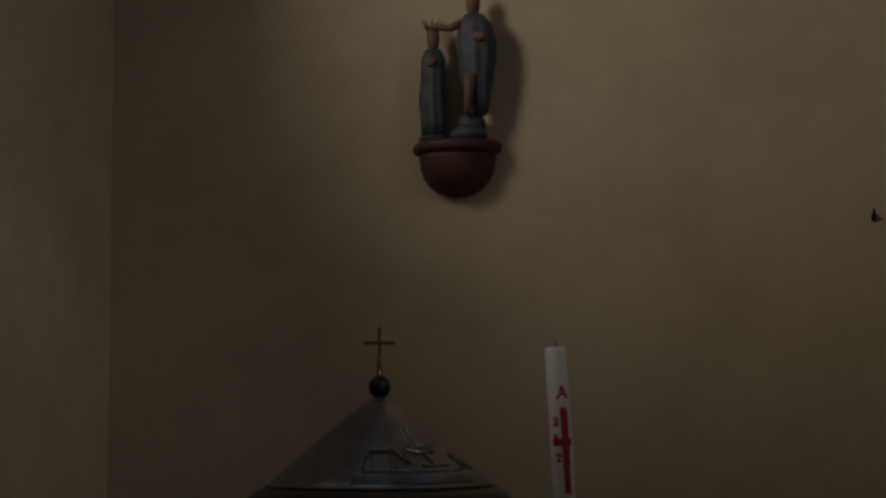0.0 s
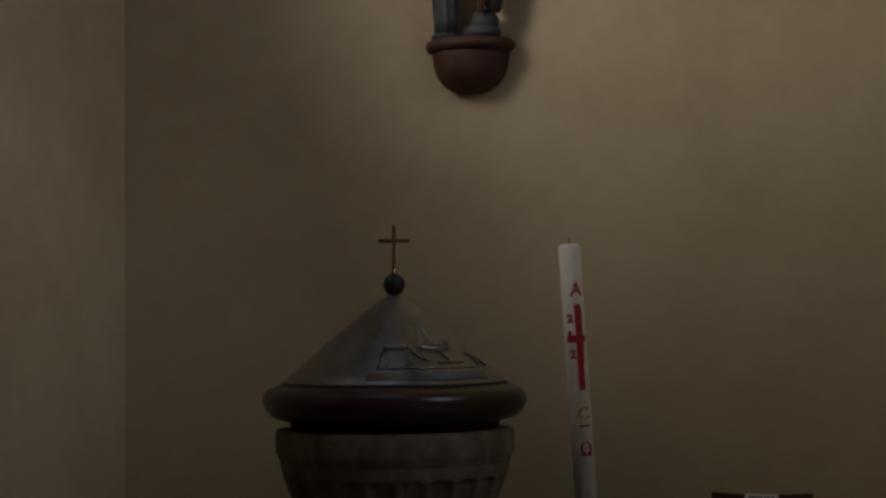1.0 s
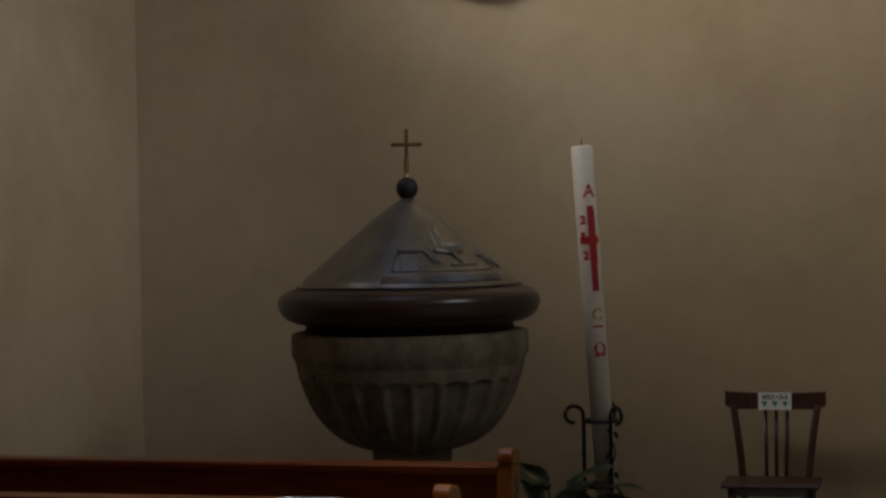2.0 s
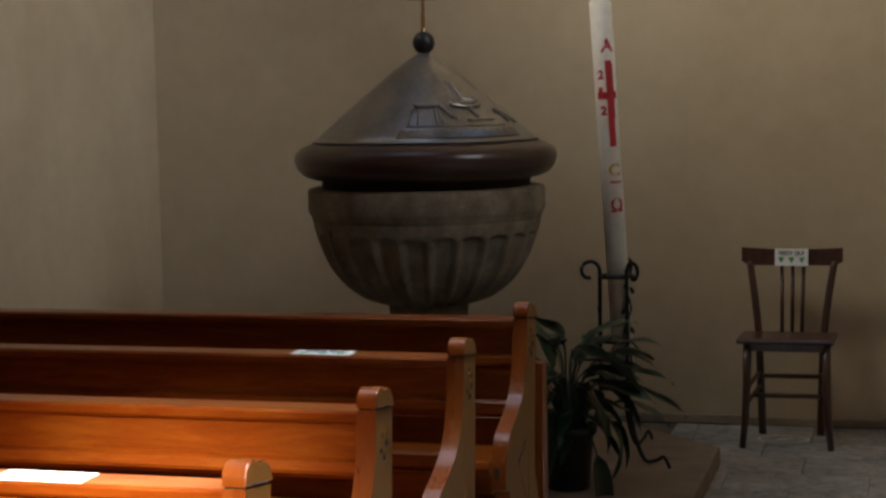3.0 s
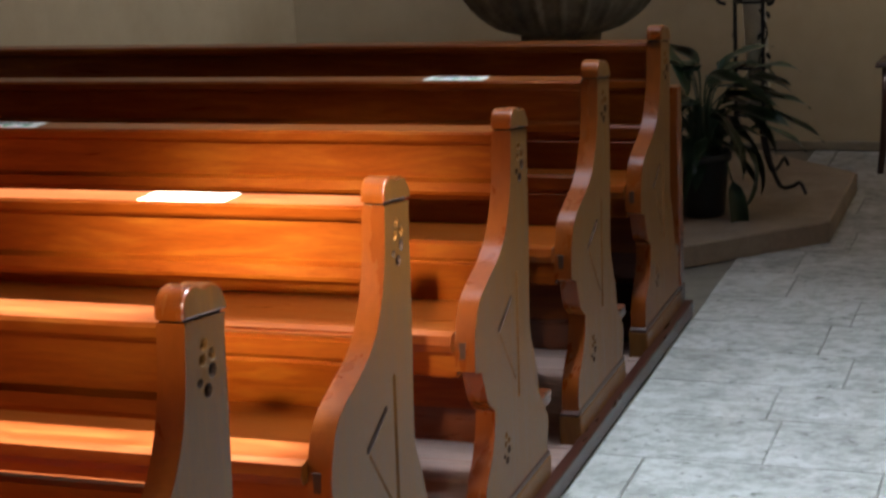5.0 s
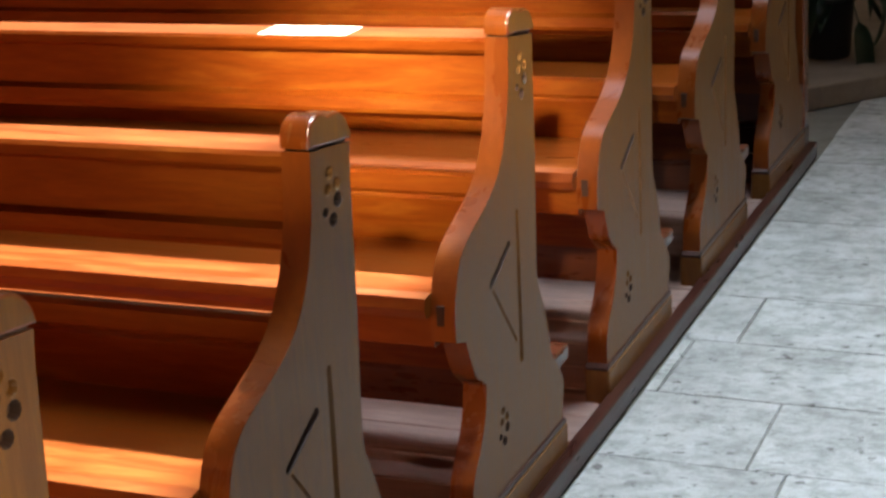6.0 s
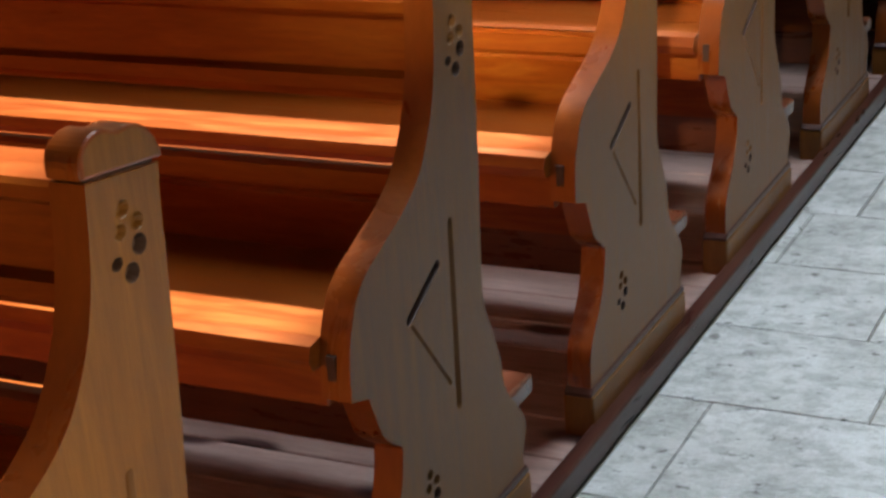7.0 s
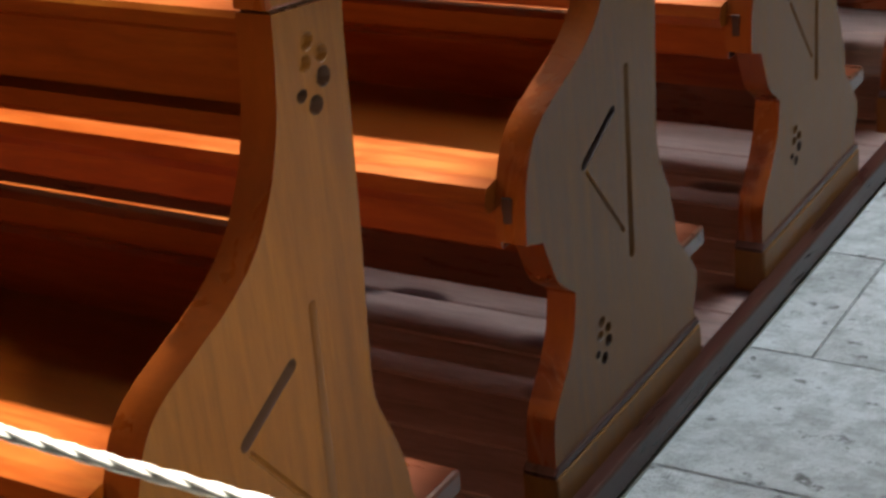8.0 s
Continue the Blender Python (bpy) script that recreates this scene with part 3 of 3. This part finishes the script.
        part("relief", tube(pts, thick, 7, end=thick * 0.75), BRONZE, lid, smooth=True)
    b = bmesh.new()
    for k in range(52):
        a = -0.27 + k * 0.0245
        tube([on_cone(a, 1.470), on_cone(a + 0.010, 1.498 + 0.005 * math.sin(k * 1.7))], 0.0045, 5, b)
    part("wave_band", b, BRONZE, lid, "raised wavy band")
    part("knob", ball((0, 0, 1.858 - z0), 0.048), IRON, lid, "dark round knob", True)
    b = box(-0.005, 0.005, -0.008, 0.008, 1.955 - z0, 2.108 - z0, 0.002)
    b2 = lathe([(0.014, 1.895 - z0), (0.009, 1.925 - z0), (0.011, 1.955 - z0), (0.008, 1.99 - z0)], 12, b)
    box(-0.007, 0.007, -0.068, 0.068, 2.034 - z0, 2.050 - z0, 0.002, b2)
    part("cross", b2, BRASS, lid, "small gilt cross")
    return f


font()


# ---- candle and its stand ----
CX, CY = -1.160, 6.955


def candle():
    c = thing("candle", CX, CY, 0.42, "tall ivory candle with red and gold wax marks", "candle")
    c.matrix_basis = pose(CX + 0.029, CY, 0.406, 0, -3.2, 0) @ Matrix.Scale(0.96, 4)
    H = 1.60
    part("shaft", lathe([(0.046, 0), (0.046, H - 0.012), (0.043, H - 0.003), (0.036, H), (0.030, H - 0.004)], 40), WAX, c, smooth=True)
    part("wick", tube([(0, 0, H - 0.006), (0.001, 0, H + 0.018), (0.004, 0, H + 0.030)], 0.0025, 6), IRON, c)
    r = 0.0465

    def wrap(b, turn):
        """Bends a flat drawing (x across, z up) round the shaft."""
        for v in b.verts:
            a = radians(turn) + v.co.x / r
            d = r + v.co.y
            v.co = Vector((d * math.cos(a), d * math.sin(a), v.co.z))
        return b
    face = -90 + 30

    def mark(name, text, size, z, mat, dx=0.0):
        m = Matrix.Translation((dx, 0.0005, z)) @ pose(0, 0, 0, 90, 0, 0)
        part(name, wrap(words(text, size, m, 0.0012, 0.0022), face), mat, c)
    mark("letter", "A", 0.075, 1.405, RED)
    mark("letter", "\u03a9", 0.075, 0.735, RED)
    mark("numeral", "2", 0.05, 1.285, RED, -0.034)
    mark("numeral", "2", 0.05, 1.135, RED, -0.030)
    mark("letter", "C", 0.07, 0.885, GOLD, -0.002)
    b = bmesh.new()

    def bar(x0, x1, z0, z1):
        n = 8
        for k in range(n):
            box(x0 + (x1 - x0) * k / n, x0 + (x1 - x0) * (k + 1) / n, -0.0005, 0.0035, z0, z1, 0, b)
    bar(-0.013, 0.013, 0.985, 1.345)
    bar(-0.008, 0.017, 1.10, 1.33)
    bar(-0.052, 0.030, 1.185, 1.215)
    bar(-0.045, -0.030, 1.215, 1.235)
    part("wax_cross", wrap(b, face), RED, c, "raised red wax cross")
    b = bmesh.new()
    for k in range(8):
        box(-0.024 + 0.006 * k, -0.018 + 0.006 * k, -0.0005, 0.002, 0.832, 0.840, 0, b)
    part("wax_bar", wrap(b, face), RED, c)
    return c


candle()


def candle_stand():
    s = thing("candle_stand", CX, CY, STEP_H, "black wrought iron candle stand with scrolls", "candle stand")
    s.matrix_basis = s.matrix_basis @ Matrix.Scale(0.96, 4)
    for k in range(3):
        a = radians(-90 + 45 + 120 * k)
        d = Vector((math.cos(a), math.sin(a), 0))
        w = Vector((-d.y, d.x, 0))
        top = [d * 0.072 + Vector((0, 0, 0.30)), d * 0.072 + Vector((0, 0, 0.80))]
        part("upright", tube(top, 0.0085, 8), IRON, s)
        sc = []
        for q in range(19):
            t = q / 18 * 1.55 * math.pi
            rad = 0.042 * (1 - 0.25 * q / 18)
            sc.append(d * (0.072 + 0.042 - rad * math.cos(t)) + Vector((0, 0, 0.80 + rad * math.sin(t))))
        part("scroll", tube(sc, 0.008, 8), IRON, s)
        leg = curve_pts([d * 0.072 + Vector((0, 0, 0.32)), d * 0.080 + Vector((0, 0, 0.22)), d * 0.125 + Vector((0, 0, 0.10)), d * 0.19 + Vector((0, 0, 0.018)), d * 0.27 + Vector((0, 0, 0.030)), d * 0.32 + Vector((0, 0, 0.052)), d * 0.36 + Vector((0, 0, 0.012))], 6)
        part("leg", tube(leg, 0.010, 8, end=0.007), IRON, s)
        wave = curve_pts([d * 0.074 + w * (0.020 * math.sin(j * 1.5)) + Vector((0, 0, 0.36 + j * 0.055)) for j in range(8)], 4)
        part("tendril", tube(wave, 0.004, 6), IRON, s)
        for j in range(5):
            b = ball((0, 0, 0), 0.018, None, (0.25, 0.55, 1.0), 10)
            b.transform(Matrix.Translation(d * 0.078 + w * (0.022 * (-1) ** j) + Vector((0, 0, 0.38 + 0.085 * j))) @ pose(0, 0, 0, 35 * (-1) ** j, 0, math.degrees(a)))
            part("leaf", b, IRON, s, smooth=True)
    for z in (0.30, 0.50, 0.775):
        b = bmesh.new()
        ring = [Vector((0.072 * math.cos(t), 0.072 * math.sin(t), z)) for t in (2 * math.pi * q / 32 for q in range(33))]
        tube(ring, 0.007, 8, b)
        part("ring", b, IRON, s)
    part("dish", lathe([(0.07, 0.325), (0.075, 0.340), (0.062, 0.340), (0.0, 0.333)], 32, cap=False), IRON, s, smooth=True)
    return s


candle_stand()


# ---- potted plant ----
def leaf_mesh(length, width, droop, fold):
    b = bmesh.new()
    rows, n = [], 9
    for i in range(n + 1):
        t = i / n
        w = width * math.sin(math.pi * min(1, t ** 0.8)) ** 0.8 * (1 - 0.25 * t)
        ang = droop * t * t
        x = length * (t - 0.18 * droop * t ** 3)
        z = -length * 0.42 * ang
        rows.append([b.verts.new((x, s * w / 2, z + fold * w * abs(s) + 0.006 * math.sin(9 * t + s))) for s in (-1, -0.5, 0, 0.5, 1)])
    for p, q in zip(rows, rows[1:]):
        for k in range(4):
            b.faces.new((p[k], p[k + 1], q[k + 1], q[k]))
    ext = bmesh.ops.solidify(b, geom=b.faces[:], thickness=0.0012)
    return mesh_of("leaf", b, LEAF, True)


def plant():
    p = thing("potted_plant", -1.254, 6.365, STEP_H, "leafy dark green peace lily in a black pot", "plant")
    part("pot", lathe([(0.078, 0.0), (0.082, 0.01), (0.098, 0.21), (0.108, 0.212), (0.110, 0.24), (0.100, 0.242), (0.096, 0.215)], 40), POT, p, smooth=True)
    part("soil", lathe([(0.0, 0.222), (0.05, 0.226), (0.097, 0.214)], 24, cap=False), SOIL, p)
    r = random.Random(11)
    shapes = [leaf_mesh(l, w, d, f) for l, w, d, f in ((0.26, 0.075, 0.9, 0.15), (0.22, 0.07, 1.3, 0.12), (0.30, 0.085, 0.6, 0.18), (0.20, 0.06, 0.4, 0.1), (0.28, 0.07, 1.7, 0.12))]
    for k in range(64):
        az = r.uniform(0, 2 * math.pi)
        rise = r.uniform(0.0, 1.0)
        reach = r.uniform(0.02, 0.20)
        z = 0.26 + 0.30 * rise - 0.6 * max(0, reach - 0.12)
        d = Vector((math.cos(az), math.sin(az), 0))
        tip = d * reach + Vector((0, 0, z))
        b = tube(curve_pts([d * 0.02 + Vector((0, 0, 0.22)), d * reach * 0.45 + Vector((0, 0, 0.22 + (z - 0.22) * 0.75)), tip], 4), 0.0035, 5, end=0.0025)
        part("stem", b, LEAF, p)
        lf = new("leaf", shapes[k % 5])
        lf.parent = p
        lf.matrix_basis = Matrix.Translation(tip) @ Euler((radians(r.uniform(-25, 25)), radians(-35 * rise + 40 * (1 - rise) + r.uniform(-15, 15)), az + r.uniform(-0.5, 0.5)), "XYZ").to_matrix().to_4x4()
    for tip, az, tilt, k in (((-0.050, -0.02, 0.44), 160, -76, 2), ((-0.06, -0.04, 0.36), 185, -58, 0), ((0.14, -0.02, 0.46), -8, -6, 2), ((0.20, 0.02, 0.40), 6, 12, 2), ((0.12, -0.05, 0.14), -60, 55, 2), ((0.17, 0.0, 0.25), -10, 58, 4)):
        b = tube(curve_pts([Vector((0, 0, 0.22)), Vector((tip[0] * 0.5, tip[1] * 0.5, 0.24 + tip[2] * 0.4)), Vector(tip)], 4), 0.004, 5, end=0.003)
        part("stem", b, LEAF, p)
        lf = new("leaf", shapes[k])
        lf.parent = p
        lf.matrix_basis = Matrix.Translation(tip) @ Euler((0, radians(tilt), radians(az)), "XYZ").to_matrix().to_4x4()
    return p


plant()


# ---- chair ----
def chair():
    c = thing("chair", -0.527, 7.592, 0, "dark brown wooden chair with a slatted back", "chair")
    c.matrix_basis = c.matrix_basis @ Matrix.Scale(0.962, 4)
    yb = 0.33
    part("seat", prism([(-0.02, 0.482), (-0.024, 0.492), (-0.016, 0.505), (yb + 0.01, 0.492), (yb + 0.02, 0.478), (yb + 0.01, 0.468)], -0.222, 0.212, 0.004), WOOD_CHAIR, c)
    part("seat_frame", box(-0.195, 0.188, 0.005, yb - 0.01, 0.445, 0.482, 0.003), WOOD_CHAIR, c)
    for s in (-1, 1):
        part("front_leg", tube([(s * 0.176, 0.02, 0.48), (s * 0.178, 0.012, 0.30), (s * 0.186, 0.004, 0.12), (s * 0.198, -0.006, 0.0)], 0.021, 12, end=0.014), WOOD_CHAIR, c, smooth=True)
        post = curve_pts([(s * 0.135, yb + 0.02, 0.0), (s * 0.142, yb, 0.25), (s * 0.150, yb - 0.005, 0.47), (s * 0.168, yb + 0.015, 0.64), (s * 0.195, yb + 0.050, 0.82)], 5)
        part("back_post", tube(post, 0.019, 10, end=0.017), WOOD_CHAIR, c, smooth=True)
        part("side_stretcher", tube([(s * 0.182, 0.008, 0.27), (s * 0.145, yb, 0.30)], 0.010, 8), WOOD_CHAIR, c, smooth=True)
        part("side_stretcher", tube([(s * 0.181, 0.008, 0.20), (s * 0.145, yb, 0.235)], 0.010, 8), WOOD_CHAIR, c, smooth=True)
    for z in (0.285, 0.235):
        part("cross_stretcher", tube([(-0.15, yb - 0.02 if z > 0.25 else 0.06, z), (0.15, yb - 0.02 if z > 0.25 else 0.06, z)], 0.011, 8), WOOD_CHAIR, c, smooth=True)
    for x0, x1 in ((-0.042, -0.046), (0.004, 0.004), (0.048, 0.055)):
        part("spindle", tube([(x0, yb, 0.48), (x1, yb + 0.042, 0.80)], 0.009, 8), WOOD_CHAIR, c, smooth=True)
    b = bmesh.new()
    n = 16
    rows = []
    for k in range(n + 1):
        u = -1 + 2 * k / n
        x = u * 0.234
        y = yb + 0.055 - 0.022 * (1 - u * u)
        zt = 0.884 - 0.006 * (1 - u * u)
        zb = 0.800 + 0.004 * (1 - u * u) + (0.02 * max(0, abs(u) - 0.85) / 0.15)
        rows.append([b.verts.new(p) for p in ((x, y - 0.010, zb), (x, y + 0.010, zb), (x, y + 0.018, zt), (x, y - 0.002, zt))])
    for p, q in zip(rows, rows[1:]):
        for k in range(4):
            b.faces.new((p[k], p[(k + 1) % 4], q[(k + 1) % 4], q[k]))
    b.faces.new(rows[0])
    b.faces.new(rows[-1][::-1])
    part("top_rail", b, WOOD_CHAIR, c)
    return c


chair()
seat_sign(-0.527, 7.9275, 0.810, 84, 0, 0.148, 0.078)

# faded round floor marker under the chair
m = thing("floor_sticker", -0.555, 7.81, 0.0, "worn pale round sticker on the floor", "sticker")
b = bmesh.new()
tube([Vector((0.11 * math.cos(t), 0.085 * math.sin(t), 0.0)) for t in (2 * math.pi * q / 28 for q in range(29))], 0.006, 5, b)
tube([(-0.03, -0.02, 0.0), (0.04, 0.03, 0.0)], 0.008, 5, b)
for v in b.verts:
    v.co.z = 0.0006 + max(0.0, v.co.z) * 0.05
part("print", b, PAPER, m)


# ---- statue on its console ----
def console():
    c = thing("wall_console", -1.889, NY, 2.725, "red brown half round wall console", "console")
    c.matrix_basis = c.matrix_basis @ Matrix.Scale(0.947, 4)

    def half(prof, seg=40):
        b = bmesh.new()
        rings = []
        for r, z in prof:
            rings.append([b.verts.new((r * math.cos(a), -r * 0.9 * math.sin(a), z)) for a in (math.pi * k / seg for k in range(seg + 1))])
        for p, q in zip(rings, rings[1:]):
            for k in range(seg):
                b.faces.new((p[k], p[k + 1], q[k + 1], q[k]))
        b.faces.new(rings[0])
        b.faces.new(rings[-1])
        b.faces.new([r[0] for r in rings] + [r[seg] for r in rings][::-1])
        return b
    part("bowl", half([(0.03, 0.0), (0.09, 0.012), (0.14, 0.045), (0.175, 0.09), (0.192, 0.14), (0.198, 0.19), (0.20, 0.215)]), TERRA, c, smooth=True)
    part("shelf", half([(0.20, 0.215), (0.222, 0.222), (0.232, 0.240), (0.230, 0.262), (0.215, 0.275), (0.05, 0.275)]), TERRA, c, smooth=True)
    return c


console()


def statue():
    """Two plain draped upright forms on a rocky foot, one mesh."""
    b = bmesh.new()

    def form(cx, cy, z, prof, mi, folds, turn):
        seg = 48
        rings = []
        for rx, ry, h, ox in prof:
            ring = []
            for k in range(seg):
                a = 2 * math.pi * k / seg
                w = 1 + folds * math.sin(a * 9 + turn + h * 6) * (1.0 if h < 0.75 * prof[-1][2] else 0.2)
                ring.append(b.verts.new((cx + ox + rx * w * math.cos(a), cy + ry * w * math.sin(a), z + h)))
            rings.append(ring)
        for p, q in zip(rings, rings[1:]):
            for k in range(seg):
                b.faces.new((p[k], p[(k + 1) % seg], q[(k + 1) % seg], q[k])).material_index = mi
        b.faces.new(rings[0][::-1]).material_index = mi
        b.faces.new(rings[-1]).material_index = mi

    def lump(c, r, sc, mi):
        n0 = len(b.faces)
        ball(c, r, b, sc, 14)
        b.faces.ensure_lookup_table()
        for f in b.faces[n0:]:
            f.material_index = mi
    lump((-0.105, -0.09, 0.015), 0.085, (0.95, 0.8, 0.35), 0)
    lump((0.075, -0.09, 0.03), 0.10, (1.0, 0.8, 0.5), 0)
    lump((0.09, -0.08, 0.085), 0.075, (0.95, 0.8, 0.9), 0)
    form(-0.105, -0.10, 0.02, [(0.060, 0.05, 0.0, 0), (0.062, 0.05, 0.10, 0), (0.066, 0.050, 0.20, -0.006), (0.060, 0.048, 0.29, 0), (0.063, 0.055, 0.36, 0), (0.062, 0.05, 0.41, 0), (0.040, 0.035, 0.455, 0)], 0, 0.09, 0.4)
    form(-0.105, -0.10, 0.47, [(0.020, 0.02, 0.0, 0), (0.030, 0.032, 0.03, 0), (0.034, 0.036, 0.07, 0), (0.028, 0.03, 0.105, 0), (0.012, 0.012, 0.12, 0)], 1, 0.0, 0)
    form(0.125, -0.10, 0.13, [(0.030, 0.040, 0.0, 0.02), (0.058, 0.048, 0.08, 0.005), (0.080, 0.055, 0.18, 0.0), (0.092, 0.06, 0.28, 0.002), (0.098, 0.06, 0.37, 0.0), (0.088, 0.055, 0.46, -0.008), (0.048, 0.04, 0.515, -0.016)], 0, 0.09, 1.3)
    form(0.105, -0.10, 0.64, [(0.022, 0.02, 0.0, 0), (0.032, 0.034, 0.03, 0), (0.036, 0.038, 0.07, 0), (0.030, 0.03, 0.11, 0), (0.012, 0.012, 0.125, 0)], 1, 0.0, 0)
    n0 = len(b.faces)
    tube([(0.05, -0.11, 0.605), (-0.01, -0.13, 0.575), (-0.06, -0.13, 0.585), (-0.085, -0.12, 0.60)], 0.022, 10, b, end=0.014)
    tube([(0.10, -0.155, 0.33), (0.095, -0.165, 0.22), (0.085, -0.155, 0.12)], 0.030, 10, b, end=0.016)
    ball((-0.10, -0.155, 0.40), 0.028, b, (1.1, 0.8, 0.9), 12)
    ball((0.15, -0.155, 0.52), 0.032, b, (1.2, 0.8, 0.9), 12)
    b.faces.ensure_lookup_table()
    for f in b.faces[n0:]:
        f.material_index = 1
    n0 = len(b.faces)
    for k in range(9):
        a = 2 * math.pi * k / 9
        c, s_ = math.cos(a), math.sin(a)
        tube([(-0.105 + 0.032 * c, -0.10 + 0.032 * s_, 0.575), (-0.105 + 0.055 * c, -0.10 + 0.055 * s_, 0.625)], 0.006, 6, b, end=0.003)
    b.faces.ensure_lookup_table()
    for f in b.faces[n0:]:
        f.material_index = 2
    st = new("statue", mesh_of("statue", b, [ROBE, OCHRE, BRASS], True))
    st.matrix_basis = pose(-1.886, NY - 0.01, 2.725 + 0.258) @ Matrix.Scale(0.947, 4)
    return tagged(st, "painted carving of two plain draped forms on a console", "statue")


statue()
h = thing("wall_hook", 0.060, NY, 2.564, "small dark iron hook in the wall", "hook")
part("plate", box(-0.010, 0.010, -0.010, 0.002, -0.016, 0.018, 0.003), IRON, h)
part("hook", tube(curve_pts([(0, -0.01, 0.01), (0, -0.05, 0.005), (0.004, -0.06, 0.03)], 4), 0.006, 8), IRON, h)

# ---- cord across the row ----
ry = 0.50
c = thing("barrier_cord", 0, ry, 0, "white twisted cord stretched across the row of pews", "cord")
for k in range(3):
    pts = []
    for q in range(161):
        t = q / 160
        x = PX - 0.02 + t * 1.65
        a = q * 0.9 + k * 2 * math.pi / 3
        pts.append((x, 0.0017 * math.cos(a), 0.948 - 0.006 * math.sin(math.pi * t) + 0.0017 * math.sin(a)))
    part("strand", tube(pts, 0.0026, 6), ROPE, c, smooth=True)

# window glazing
wd = tagged(new("window_1"), "tall leaded window in the side wall", "window", kind="structure")
part("window_frame", box(WX - 0.20, WX - 0.15, W_Y0, W_Y0 + 0.05, W_Z0, W_Z1), LEAD, wd)
part("window_frame", box(WX - 0.20, WX - 0.15, W_Y1 - 0.05, W_Y1, W_Z0, W_Z1), LEAD, wd)

# ---- floor tiles: rows across the aisle, joints staggered ----
r = random.Random(3)
lines = [-0.42, -0.10, 0.23, 0.55, 0.88, 1.22, 1.56, 1.93, 2.31, 2.69, 3.02, 3.355, 3.67, 3.98, 4.31, 4.60, 4.90, 5.21, 5.52, 5.83, 6.14, 6.46, 6.78, 7.10, 7.42, 7.74, 8.11]
known = {13: -0.65, 11: -0.532, 10: -0.764, 9: -0.684}


def tile_mesh(w, d, seed):
    q = random.Random(seed)
    b = bmesh.new()
    e = 0.0022
    lo = [b.verts.new((x * w / 2, y * d / 2, -0.006)) for x, y in ((-1, -1), (1, -1), (1, 1), (-1, 1))]
    hi = [b.verts.new((x * (w / 2 - e) + q.uniform(-0.002, 0.002), y * (d / 2 - e) + q.uniform(-0.002, 0.002), q.uniform(-0.0006, 0.0006))) for x, y in ((-1, -1), (1, -1), (1, 1), (-1, 1))]
    b.faces.new(hi)
    for k in range(4):
        b.faces.new((lo[k], lo[(k + 1) % 4], hi[(k + 1) % 4], hi[k]))
    return mesh_of("tile", b, TILE)


rows_of_tiles = list(zip(lines, lines[1:])) + [(-1.90 + 0.37 * k, -1.53 + 0.37 * k) for k in range(4)]
r2 = random.Random(11)
for i, (ya, yb_) in enumerate(rows_of_tiles):
    x0 = known.get(i, r.uniform(-0.85, -0.35))
    cuts = [x0]
    while cuts[0] > -1.1:
        cuts.insert(0, cuts[0] - r.uniform(0.5, 0.66))
    while cuts[-1] < 1.6:
        cuts.append(cuts[-1] + r.uniform(0.5, 0.66))
    while cuts[-1] < EX:
        cuts.append(cuts[-1] + r2.uniform(0.5, 0.66))
    for xa, xb in zip(cuts, cuts[1:]):
        xa, xb = max(xa, -1.071), min(xb, EX)
        if xb - xa < 0.03:
            continue
        ob = new("tile", tile_mesh(xb - xa - 0.003, yb_ - ya - 0.003, int(i * 50 + xa * 7)))
        ob.parent = floor
        ob.matrix_basis = pose((xa + xb) / 2, (ya + yb_) / 2, 0.0)

# boards of the pew platform, laid along the pews
y = -0.34
k = 0
while y < 5.10:
    w = r.uniform(0.115, 0.14)
    b = box(-1.29, 1.29, -w / 2 + 0.002, w / 2 - 0.002, 0, 0.012, 0.002, seg=1)
    pl = new("plank", mesh_of("plank", b, PLANK))
    pl.parent = deck
    pl.matrix_basis = pose(-2.41, y + w / 2, 0.0125)
    y += w
    k += 1
